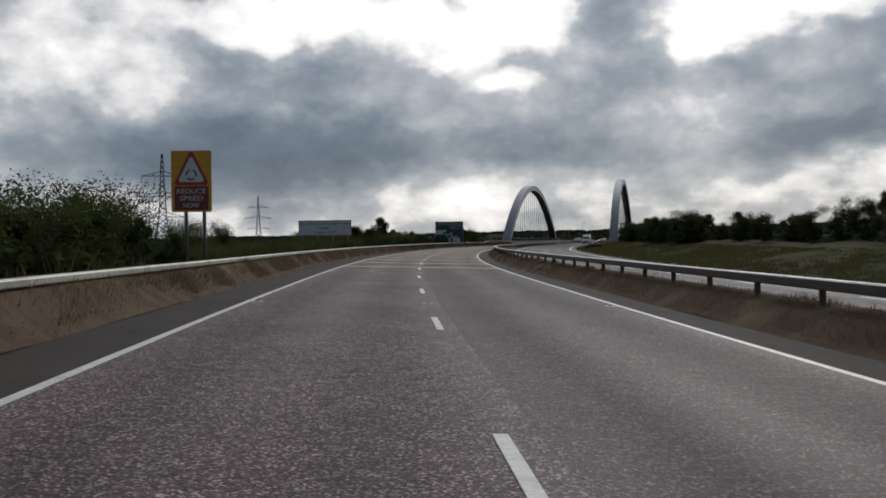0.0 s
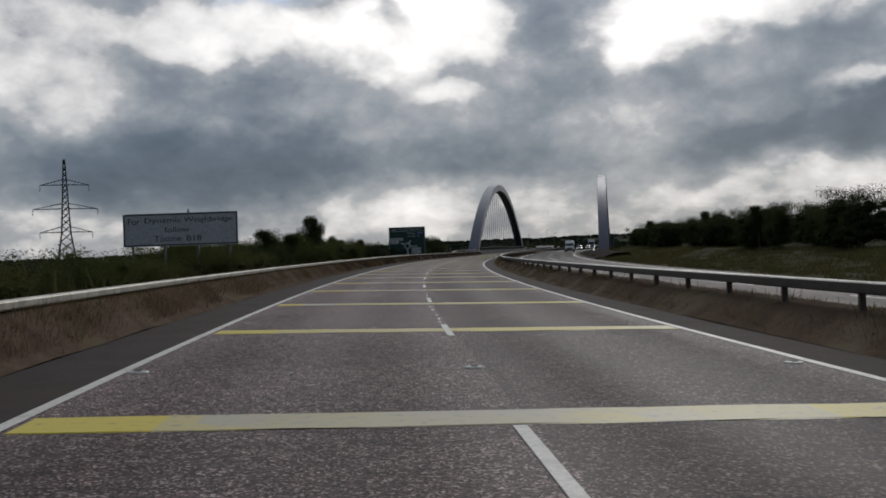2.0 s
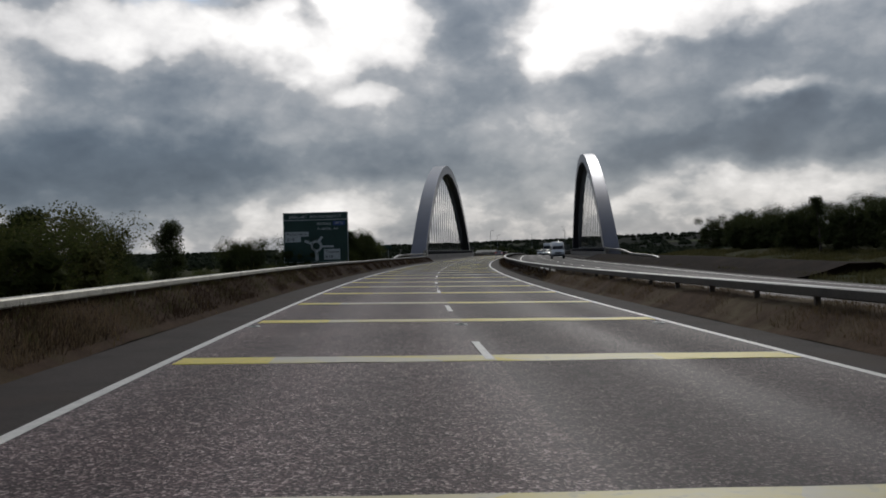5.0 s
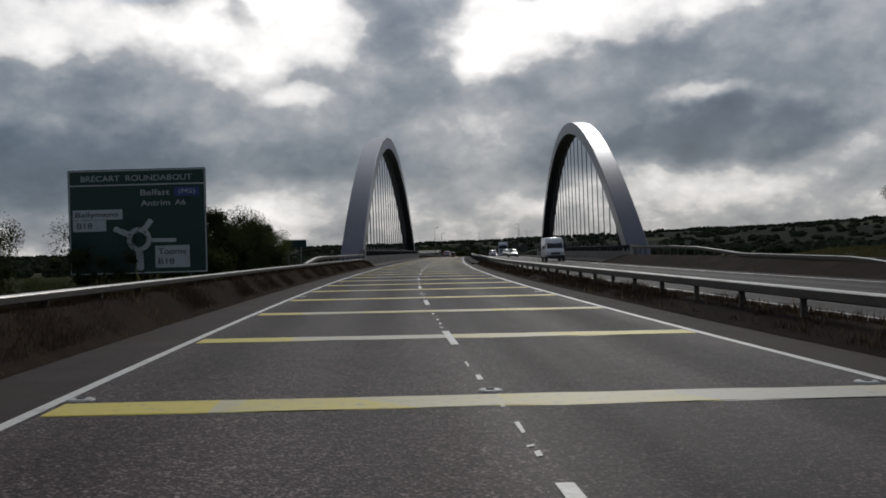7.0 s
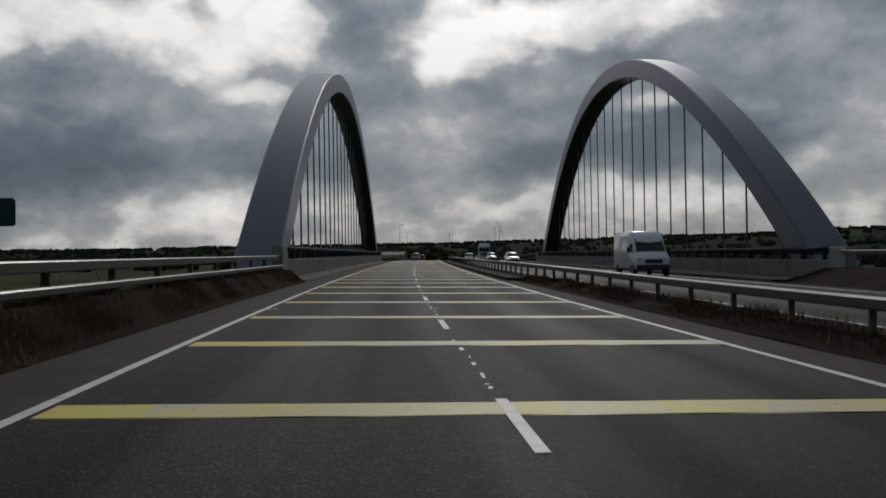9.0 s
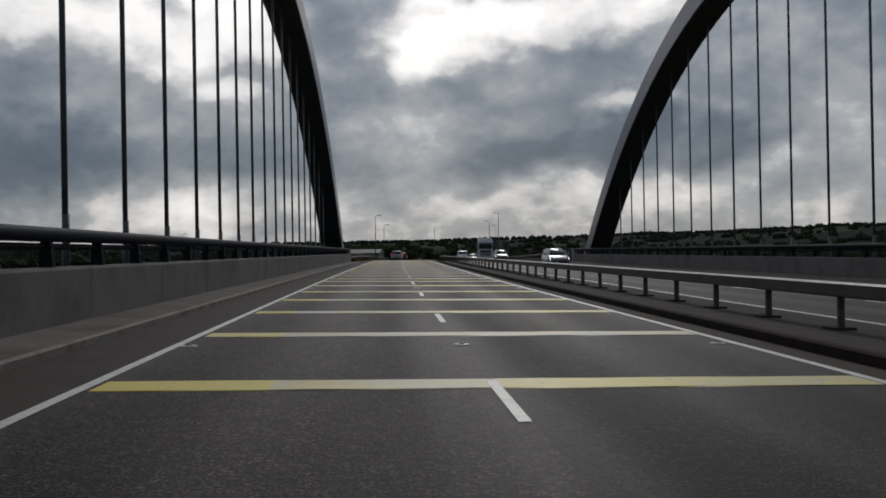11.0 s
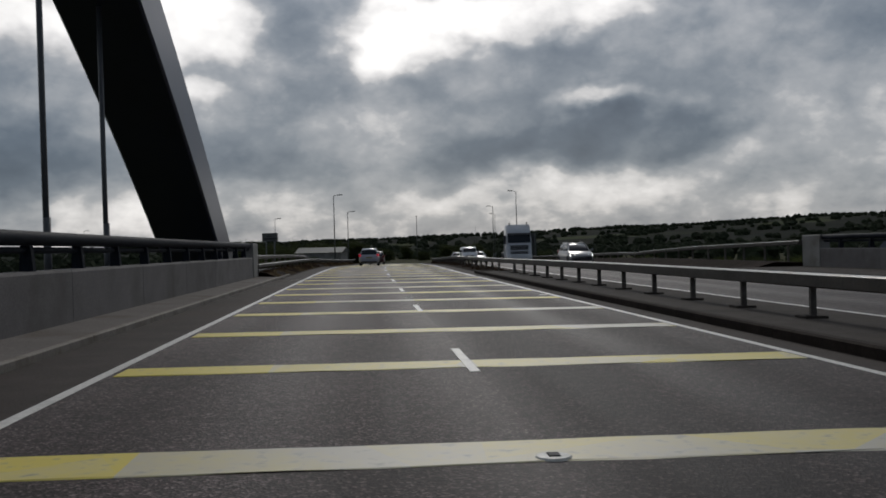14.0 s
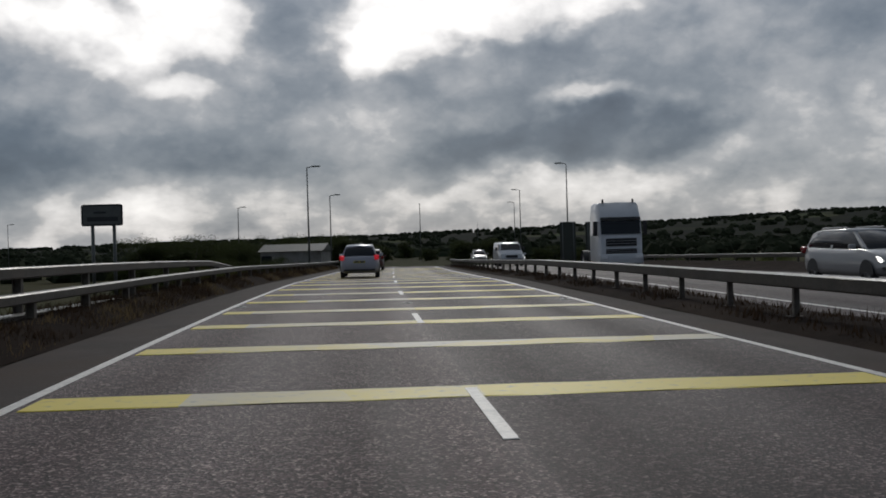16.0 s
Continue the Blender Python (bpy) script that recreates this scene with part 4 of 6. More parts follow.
# white weighbridge sign
root = sign_base("weighbridge_sign", 83.9, -10.2, 4.85, 1.68, 3.08, SIGN_WHITE, (-2.05, -0.7, 0.7, 2.05), "white road sign with black border and lettering on posts", -2.0)
bm = bmesh.new()
border(bm, -2.40, 2.40, 1.71, 3.05, 0.05, -0.004)
part("border", bm, SIGN_BLACK, root, "black painted border")
for txt, x, w in (("For", -1.96, 0.50), ("Dynamic", -0.73, 1.55), ("Weighbridge", 1.18, 2.06)):
    lettering(root, txt, x, 2.75, SIGN_BLACK, w, 0.27)
lettering(root, "follow", -0.15, 2.38, SIGN_BLACK, 1.05, 0.24)
lettering(root, "Toome", -0.55, 2.00, SIGN_BLACK, 1.15, 0.24)
lettering(root, "B18", 0.56, 2.00, SIGN_BLACK, 0.62, 0.24)

# green roundabout sign
GW, GZ0, GZ1 = 6.02, 0.62, 5.24
root = sign_base("direction_sign", 194.4, -12.2, GW, GZ0, GZ1, SIGN_GREEN, (-2.2, -0.75, 0.75, 2.2), "large dark green direction sign with white lettering on posts", -2.4)
gx, gz = (lambda u: (u - 0.5) * GW), (lambda v: GZ1 - v * (GZ1 - GZ0))
bm = bmesh.new()
border(bm, -GW / 2 + 0.03, GW / 2 - 0.03, GZ0 + 0.03, GZ1 - 0.03, 0.05, -0.004)
panel(bm, -GW / 2 + 0.08, GW / 2 - 0.08, gz(0.155), gz(0.143), -0.004)
part("border", bm, SIGN_LETTER, root, "white border line")
lettering(root, "BRECART", gx(0.235), gz(0.085), SIGN_LETTER, GW * 0.28, 0.25)
lettering(root, "ROUNDABOUT", gx(0.66), gz(0.085), SIGN_LETTER, GW * 0.48, 0.25)
lettering(root, "Belfast", gx(0.63), gz(0.225), SIGN_LETTER, GW * 0.21, 0.26)
lettering(root, "Antrim", gx(0.63), gz(0.325), SIGN_LETTER, GW * 0.21, 0.26)
lettering(root, "A6", gx(0.81), gz(0.325), SIGN_LETTER, GW * 0.075, 0.24)
bm = bmesh.new()
panel(bm, gx(0.77), gx(0.95), gz(0.265), gz(0.185), -0.004, 0.004, 0.05)
blue = part("motorway_panel", bm, SIGN_BLUE, root, "blue motorway number panel")
lettering(root, "(M2)", gx(0.86), gz(0.225), SIGN_LETTER, GW * 0.12, 0.24, -0.012)
bm = bmesh.new()
panel(bm, gx(0.03), gx(0.39), gz(0.475), gz(0.38), -0.004, 0.004)
panel(bm, gx(0.03), gx(0.27), gz(0.585), gz(0.478), -0.004, 0.004)
part("name_panel", bm, SIGN_LETTER, root, "white panel for a local place")
lettering(root, "Ballymena", gx(0.205), gz(0.432), SIGN_BLACK, GW * 0.31, 0.28, -0.012)
lettering(root, "B18", gx(0.115), gz(0.53), SIGN_BLACK, GW * 0.11, 0.25, -0.012)
bm = bmesh.new()
panel(bm, gx(0.62), gx(0.87), gz(0.945), gz(0.735), -0.004, 0.004)
part("name_panel", bm, SIGN_LETTER, root, "white panel for a local place")
lettering(root, "Toome", gx(0.745), gz(0.79), SIGN_BLACK, GW * 0.205, 0.26, -0.012)
lettering(root, "B18", gx(0.70), gz(0.885), SIGN_BLACK, GW * 0.115, 0.25, -0.012)
bm = bmesh.new()
cx, cz = gx(0.505), gz(0.67)
ring = [[(cx + r * math.cos(t), y, cz + r * math.sin(t)) for r, y in ((0.32, -0.004), (0.32, 0.0), (0.54, 0.0), (0.54, -0.004))] for t in (2 * math.pi * k / 36 for k in range(37))]
skin(bm, ring, True, False)


def arm(bm, x0, z0, x1, z1, w):
    d = Vector((x1 - x0, z1 - z0)).normalized()
    n = Vector((-d.y, d.x)) * w / 2
    pts = [(x0 + n.x, z0 + n.y), (x0 - n.x, z0 - n.y), (x1 - n.x, z1 - n.y), (x1 + d.x * w * 0.2, z1 + d.y * w * 0.2), (x1 + n.x, z1 + n.y)]
    skin(bm, [[(x, y, z) for x, z in pts] for y in (-0.005, 0.0)])


arm(bm, cx, cz - 0.45, gx(0.51), gz(0.955), 0.32)
arm(bm, cx + 0.2, cz + 0.4, gx(0.595), gz(0.49), 0.24)
arm(bm, cx - 0.42, cz + 0.22, gx(0.33), gz(0.565), 0.24)
arm(bm, cx + 0.45, cz - 0.05, gx(0.77), gz(0.685), 0.17)
bmesh.ops.recalc_face_normals(bm, faces=bm.faces)
part("roundabout_symbol", bm, SIGN_LETTER, root, "white roundabout map symbol")

# yellow warning sign
RW, RZ0, RZ1 = 1.42, 2.13, 4.31
root = sign_base("warning_sign", 33.2, -8.1, RW, RZ0, RZ1, SIGN_YELLOW, (-0.22, 0.42), "yellow backed roundabout warning sign with red triangle", -1.2, post_r=0.065, dz=0.0)
for size, mat, y, nm in ((0.62, SIGN_RED, -0.004, "red_triangle"), (0.455, SIGN_LETTER, -0.010, "white_triangle")):
    bm = bmesh.new()
    c = 3.57
    pts = [(size * math.sin(radians(a + d)) * 1.06, c - 0.06 + size * 1.22 * math.cos(radians(a + d))) for a in (0, 120, 240) for d in (-5, 5)]
    skin(bm, [[(x, yy, z) for x, z in pts] for yy in (y, y + 0.004)])
    bmesh.ops.recalc_face_normals(bm, faces=bm.faces)
    part(nm, bm, mat, root)
bm = bmesh.new()
for a0 in (100, 220, 340):
    arcs = [[(r * math.cos(radians(a)), y, 3.45 + r * math.sin(radians(a))) for r, y in ((0.145, -0.016), (0.145, -0.011), (0.20, -0.011), (0.20, -0.016))] for a in range(a0, a0 + 91, 15)]
    skin(bm, arcs)
    t = radians(a0)
    arm(bm, 0.17 * math.cos(t), 3.45 + 0.17 * math.sin(t), 0.17 * math.cos(t) + 0.07 * math.sin(t), 3.45 + 0.17 * math.sin(t) - 0.07 * math.cos(t), 0.11)
bmesh.ops.recalc_face_normals(bm, faces=bm.faces)
part("roundabout_arrows", bm, SIGN_BLACK, root, "three black arrows in a ring")
bm = bmesh.new()
panel(bm, -0.60, 0.60, 2.20, 3.04, -0.004, 0.004, 0.03)
part("speed_panel", bm, SIGN_MAROON, root, "dark red panel with white capitals")
for txt, z, w in (("REDUCE", 2.87, 1.02), ("SPEED", 2.62, 0.82), ("NOW", 2.37, 0.56)):
    lettering(root, txt, 0, z, SIGN_LETTER, w, 0.17, -0.012)


def small_sign(s, lat, w, z0, z1, face, ink, label, rows, ground, rz=0.0):
    root = sign_base("place_sign", s, lat, w, z0, z1, face, (-w * 0.26, w * 0.26), label, ground, rz, 0.045)
    bm = bmesh.new()
    border(bm, -w / 2 + 0.02, w / 2 - 0.02, z0 + 0.02, z1 - 0.02, 0.025, -0.004)
    part("border", bm, ink, root)
    for v, u0, u1, hh in rows:
        bm = bmesh.new()
        z = z0 + (z1 - z0) * v
        panel(bm, (u0 - 0.5) * w, (u1 - 0.5) * w, z - hh / 2, z + hh / 2, -0.004)
        part("text_bar", bm, ink, root)


small_sign(215.8, -8.5, 1.62, 1.78, 2.30, SIGN_GREEN, SIGN_GREEN, "small dark green sign board on two posts", ((0.5, 0.2, 0.8, 0.08),), -1.0)
small_sign(368.4, -7.58, 1.05, 1.98, 2.54, SIGN_GREY, SIGN_BLACK, "small grey sign board with dark border on posts", ((0.62, 0.3, 0.6, 0.05), (0.32, 0.14, 0.88, 0.11)), -0.4)
for s, lat in ((428.0, 15.95), (429.0, 18.5)):
    sign_base("sign_board", s, lat, 1.45, -0.8, 3.9, SIGN_BACK, (-0.5, 0.5), "tall dark sign board seen from behind", -1.0, 180)


# ---- street lamps ----
def street_lamp():
    root = thing("street_lamp", Matrix(), "tall grey steel street lamp with a short arm", "street lamp", "street lamps at the roundabout")
    bm = bmesh.new()
    tube(bm, (0, 0, 0), (0, 0, 1.6), 0.11, 0.11, 10)
    tube(bm, (0, 0, 1.6), (0, 0, 10), 0.09, 0.045, 10)
    part("pole", bm, POST_GREY, root, "", True)
    bm = bmesh.new()
    tube(bm, (0, 0, 9.95), (0.55, 0, 10.08), 0.04, 0.035, 8)
    part("arm", bm, POST_GREY, root, "", True)
    bm = bmesh.new()
    skin(bm, [[(x, y * w, 10.06 + z) for y, z in ((-0.12, 0), (-0.1, -0.05), (0.1, -0.05), (0.12, 0), (0.08, 0.07), (-0.08, 0.07))] for x, w in ((0.45, 0.6), (0.6, 1.0), (1.0, 1.0), (1.15, 0.5))])
    bmesh.ops.recalc_face_normals(bm, faces=bm.faces)
    part("lantern", bm, POST_GREY, root, "flat grey lantern head")
    return root


lamp = street_lamp()
LAMPS = ((87.7, 414.5, 8.3, 0), (96.0, 436.3, 7.1, 0), (114.8, 416.3, 9.0, 180), (127.0, 449.5, 8.5, 180), (118.2, 465.0, 7.4, 90), (92.0, 470.0, 7.4, 0), (143.0, 482.0, 8.4, 180), (60.0, 520.0, 7.0, 0), (20.0, 560.0, 6.5, 0), (210.0, 640.0, 9.0, 90))
for k, (x, y, z, r) in enumerate(LAMPS):
    m = pose(x, y, z - 10.0, 0, 0, r - 20)
    if k == 0:
        lamp.matrix_world = m
    else:
        copy_thing(lamp, m)


# ---- electricity pylons ----
def pylon():
    root = thing("electricity_pylon", Matrix(), "grey steel lattice electricity pylon with three cross arms", "pylon", "electricity pylons")
    hgt = 42.0

    def half(z):
        return float(np.interp(z, (0, 16, 42), (3.9, 1.5, 0.25)))

    zs = [0, 5, 9.5, 13, 16, 18.6, 21, 23.3, 25.5, 27.7, 29.8, 31.8, 33.7, 35.5, 37.5, 39.7, 42]
    cor = ((-1, -1), (1, -1), (1, 1), (-1, 1))
    for (sx, sy) in cor:
        bm = bmesh.new()
        for a, b in zip(zs, zs[1:]):
            tube(bm, (sx * half(a), sy * half(a), a), (sx * half(b), sy * half(b), b), 0.24, n=4)
        part("leg", bm, PYLON, root)
    bm = bmesh.new()
    for a, b in zip(zs, zs[1:]):
        for k in range(4):
            (x0, y0), (x1, y1) = cor[k], cor[(k + 1) % 4]
            tube(bm, (x0 * half(a), y0 * half(a), a), (x1 * half(b), y1 * half(b), b), 0.13, n=3)
            tube(bm, (x1 * half(a), y1 * half(a), a), (x0 * half(b), y0 * half(b), b), 0.13, n=3)
    part("bracing", bm, PYLON, root)
    for z, w in ((16.4, 8.6), (24.6, 10.6), (33.0, 8.0)):
        bm = bmesh.new()
        for sx in (-1, 1):
            tip = (sx * w, 0, z - 0.1)
            for sy in (-1, 1):
                tube(bm, (sx * half(z), sy * half(z), z), tip, 0.17, n=4)
                tube(bm, (sx * half(z + 2), sy * half(z + 2), z + 1.9), tip, 0.14, n=4)
            for q in (0.35, 0.65):
                x = sx * (half(z) + (w - half(z)) * q)
                tube(bm, (x, 0, z), (x, 0, z + 1.9 * (1 - q)), 0.06, n=3)
        cross = part("cross_arm", bm, PYLON, root)
        for sx in (-1, 1):
            bm = bmesh.new()
            for k in range(6):
                tube(bm, (sx * w, 0, z - 0.3 - 0.33 * k), (sx * w, 0, z - 0.5 - 0.33 * k), 0.26, 0.14, 8)
            part("insulator", bm, INSULATOR, cross, "pale glass insulator string")
    return root


py = pylon()
py.matrix_world = pose(-92, 383, -4.2, 0, 0, 12)
copy_thing(py, pose(-103, 738, -4.0, 0, 0, 12))

# ---- vegetation ----
LEAF_DARK = leaf_material("dark_leaves", (0.042, 0.055, 0.021), (0.066, 0.078, 0.029))
LEAF_MID = leaf_material("green_leaves", (0.066, 0.084, 0.026), (0.104, 0.118, 0.036))
LEAF_OLIVE = leaf_material("olive_leaves", (0.090, 0.096, 0.032), (0.125, 0.122, 0.044))
LEAF_FAR = material("far_foliage", (0.026, 0.035, 0.021), (0.044, 0.053, 0.030), rough=0.95, spec=0.04, scale=0.25, fine=1.2, bump=0.8, island=0.3)
BARK = material("grey_bark", (0.09, 0.075, 0.06), (0.055, 0.047, 0.04), rough=0.9, scale=6, fine=30, bump=0.5)
DRY = leaf_material("dry_stalks", (0.15, 0.11, 0.06), (0.22, 0.165, 0.09))
RUSTY = leaf_material("dead_brown_weeds", (0.150, 0.108, 0.066), (0.24, 0.175, 0.105))
RUSTY_DARK = leaf_material("dark_dead_weeds", (0.038, 0.025, 0.017), (0.068, 0.045, 0.029))
BLADE = leaf_material("rough_grass_blades", (0.075, 0.080, 0.030), (0.14, 0.12, 0.055))


def leaf_cloud(centres, count, size, rng, squash=1.0):
    """Many small folded leaves round the given centres with their radii."""
    co, fa = [], []
    total = sum(r * r for *_, r in centres)
    for cx, cy, cz, r in centres:
        for _ in range(max(4, int(count * r * r / total))):
            d = Vector((rng.gauss(0, 1), rng.gauss(0, 1), rng.gauss(0, 0.9))).normalized() * r * (rng.random() ** 0.6)
            p = Vector((cx, cy, cz)) + Vector((d.x, d.y, d.z * squash))
            l = size * rng.uniform(0.6, 1.4)
            a = Vector((rng.gauss(0, 1), rng.gauss(0, 1), rng.gauss(0.25, 0.7))).normalized()
            b = a.orthogonal().normalized()
            b.rotate(Matrix.Rotation(rng.uniform(0, 6.28), 3, a))
            k = len(co)
            co += [p, p + a * l * 0.5 + b * l * 0.32, p + a * l, p + a * l * 0.5 - b * l * 0.32]
            fa += [(k, k + 1, k + 2, k + 3)]
    return co, fa


def lump(co, fa, c, r, rng):
    """A leafy clump: a rough ball of many small facets."""
    n, m = 8, 5
    k = len(co)
    for j in range(m + 1):
        t = math.pi * j / m
        for i in range(n):
            p = 2 * math.pi * (i + 0.5 * (j % 2)) / n
            q = r * rng.uniform(0.72, 1.22)
            co.append((c[0] + q * math.sin(t) * math.cos(p), c[1] + q * math.sin(t) * math.sin(p), c[2] + q * 0.85 * math.cos(t)))
    for j in range(m):
        for i in range(n):
            a, b = k + j * n + i, k + j * n + (i + 1) % n
            fa.append((a, b, b + n, a + n))


def tree(style, height, seed, mat, label):
    """A tapered trunk with limbs, and a crown of leaves round the limb tips; standing at the origin."""
    rng = random.Random(seed)
    root = thing("tree" if style != "bush" else "bush", Matrix(), label, "tree" if style != "bush" else "bush", "roadside trees and bushes")
    bm = bmesh.new()
    tips = []
    stems = {"bush": 5, "round": 2, "spire": 1}[style]
    for k in range(stems):
        a = 2 * math.pi * (k + rng.random() * 0.6) / stems
        lean = {"bush": 0.34, "round": 0.16, "spire": 0.03}[style]
        p, d = Vector((0.1 * math.cos(a), 0.1 * math.sin(a), -0.1)), Vector((lean * math.cos(a), lean * math.sin(a), 1)).normalized()
        r = height * 0.016 * (1.5 if style != "bush" else 0.9)
        n = 7
        seg = height * {"bush": 0.80, "round": 0.84, "spire": 0.96}[style] / n
        for j in range(n):
            q = p + d * seg * rng.uniform(0.85, 1.1)
            tube(bm, p, q, r, r * 0.8, 6)
            p, r = q, r * 0.8
            d = (d + Vector((rng.uniform(-0.16, 0.16), rng.uniform(-0.16, 0.16), 0.10))).normalized()
            for _ in range((4 if style == "spire" else 2) if j else 1):
                b = rng.uniform(0, 6.28)
                reach = height * {"bush": 0.26, "round": 0.25, "spire": 0.19}[style] * (1.0 - 0.8 * j / n if style == "spire" else rng.uniform(0.6, 1.1))
                e = p + Vector((math.cos(b), math.sin(b), rng.uniform(0.15, 0.8))).normalized() * reach
                tube(bm, p, e, r * 0.55, r * 0.2, 5)
                tips.append((*e, height * {"bush": 0.14, "round": 0.145, "spire": 0.088}[style] * rng.uniform(0.7, 1.35)))
                if style == "bush" and j < 4:
                    tips.append((e.x * 1.25, e.y * 1.25, e.z * 0.55, height * 0.14))
        tips.append((*p, height * 0.07))
        tips.append((p.x + rng.uniform(-0.2, 0.2), p.y, p.z + height * 0.05, height * 0.035))
    co, fa = leaf_cloud(tips, 34000 if style != "spire" else 20000, 0.0225 * height ** 0.75, rng)
    k = height / max(p.z for p in co)
    for x, y, z, r in tips[:-2]:
        if r < height * 0.10 or z > height * 0.70:
            continue                # dense inner twigs and leaves
        inner, quads = [], []
        lump(inner, quads, (x, y, z), r * 0.42, rng)
        fa += [tuple(i + len(co) for i in q) for q in quads]
        co += [Vector(p) for p in inner]
    for v in bm.verts:
        v.co *= k
    co = [p * k for p in co]
    part("trunk", bm, BARK, root, "", True)
    me = bpy.data.meshes.new("crown")
    me.from_pydata(co, [], fa)
    me.materials.append(mat)
    part("crown", me, None, root)
    return root


PLANTS = [
    (tree("bush", 4.0, 1, LEAF_MID, "spreading green bush with uneven leafy crown"), 4.0),
    (tree("bush", 4.0, 2, LEAF_DARK, "dense dark green bush with uneven outline"), 4.0),
    (tree("bush", 4.0, 3, LEAF_OLIVE, "olive green willow bush with loose twigs"), 4.0),
    (tree("round", 5.5, 4, LEAF_DARK, "young broad-leaved tree with dark open crown"), 5.5),
    (tree("round", 5.5, 5, LEAF_MID, "young broad-leaved tree with green open crown"), 5.5),
    (tree("spire", 6.5, 6, LEAF_DARK, "slender dark pointed tree with short side branches"), 6.5),
]
_used = [False] * len(PLANTS)


def plant(kind, s, lat, top, rng, wide=1.0):
    """Sets a tree so that its top stands at the given height over the road."""
    src, h = PLANTS[kind]
    g = ground_height(s, lat) - 0.05
    k = max(0.35, (top - g) / h)
    m = Matrix.Translation(at(s, lat, g)) @ Matrix.Rotation(rng.uniform(0, 6.28), 4, "Z") @ Matrix.Diagonal((k * wide, k * wide, k, 1))
    if _used[kind]:
        ob = copy_thing(src, Matrix())
        ob.matrix_basis = m
    else:
        src.matrix_basis = m
        _used[kind] = True


def plant_row(s0, s1, step, lats, tops, kinds, seed, wide=1.1):
    rng = random.Random(seed)
    s = s0
    while s < s1:
        plant(rng.choice(kinds), s, rng.uniform(*lats), rng.uniform(*tops), rng, wide * rng.uniform(0.85, 1.15))
        s += step * rng.uniform(0.7, 1.3)


# along the carriageway
plant_row(12, 28, 3.0, (-10.5, -9.2), (1.9, 2.8), (0, 2, 4, 0), 21)
plant_row(8, 40, 5.0, (-16, -12), (1.8, 3.0), (1, 3), 22)
plant_row(38, 84, 2.6, (-10.5, -8.6), (0.9, 1.6), (0, 2, 1), 23, 1.3)
plant_row(40, 84, 5.0, (-17, -12), (0.8, 1.6), (1, 0), 24, 1.3)
plant_row(86, 102, 2.6, (-12, -9.2), (1.3, 2.3), (0, 0, 2, 4), 25, 1.2)
plant_row(101, 134, 2.5, (-12, -9.0), (1.6, 2.6), (0, 1, 0, 4, 2), 26)
plant_row(100, 136, 5.0, (-18, -13), (1.8, 2.9), (1, 3), 27, 1.2)
plant_row(136, 150, 5.0, (-12, -9.5), (0.9, 2.0), (0, 3, 2), 28)
plant_row(150, 230, 9.0, (-30, -20), (-0.4, 0.7), (1, 0), 29, 1.3)
_r = random.Random(5)
plant(1, 33.8, -11.4, 3.5, _r, 0.8)
plant(0, 36.5, -11.0, 2.4, _r, 0.9)
plant(1, 45.0, -11.0, 2.3, _r, 0.75)
plant(3, 50.2, -11.0, 2.3, _r, 0.8)
plant(0, 118.0, -10.3, 2.7, _r, 1.0)
plant(3, 119.6, -10.2, 3.4, _r, 0.75)
plant(5, 105.0, -10.6, 2.9, _r, 1.3)
plant(5, 109.0, -10.2, 2.7, _r, 1.4)
plant(5, 123.5, -10.4, 3.0, _r, 1.4)
plant(5, 132.5, -10.0, 2.5, _r, 1.3)
plant(3, 139.0, -10.4, 2.4, _r, 0.8)
plant(5, 118.8, -10.0, 4.3, _r, 1.15)
plant(4, 112.0, -10.4, 3.1, _r)
plant(5, 128.5, -10.2, 2.8, _r)
plant(5, 146.0, -10.4, 2.7, _r)
plant(1, 190.0, -17.7, 3.2, _r, 0.68)
plant(0, 190.6, -18.4, 2.7, _r, 0.7)
plant(1, 189.4, -17.9, 2.9, _r, 0.8)
plant(3, 191.5, -17.5, 3.0, _r, 0.7)
plant_row(197, 214, 2.2, (-11.5, -9.0), (2.0, 3.0), (0, 4, 0, 1), 30)
plant(5, 198.5, -9.4, 3.6, _r, 1.3)
plant(5, 207.0, -9.3, 3.2, _r, 1.4)
plant_row(196, 214, 3.4, (-15.5, -12), (2.4, 3.6), (1, 3), 31, 1.2)
plant(5, 211.5, -9.6, 3.3, _r)
plant(3, 201.5, -9.2, 3.9, _r)
# belt beyond the far carriageway
plant_row(100, 206, 2.7, (24.5, 28.5), (3.6, 4.9), (1, 3, 3, 1, 5), 41, 1.15)
plant_row(60, 206, 4.6, (29, 36), (3.6, 5.2), (1, 3, 5), 42, 1.3)
plant_row(10, 62, 7.0, (36, 46), (3.2, 4.6), (1, 3), 43, 1.3)
# round the junction
plant_row(404, 470, 5.0, (-24, -12), (0.2, 1.6), (1, 0, 3), 51, 1.3)
plant_row(452, 520, 4.2, (-30, -6), (2.4, 4.4), (1, 3), 52, 1.5)
plant_row(462, 520, 4.2, (-8, 30), (1.6, 3.6), (1, 3), 53, 1.5)
plant(1, 470.0, -15.5, 4.4, _r, 1.1)
plant(3, 474.0, -12.0, 3.4, _r, 1.2)
plant(1, 470.0, -8.6, 4.3, _r, 0.9)
plant_row(350, 440, 5.0, (24, 40), (-0.6, 0.8), (1, 0), 54, 1.5)


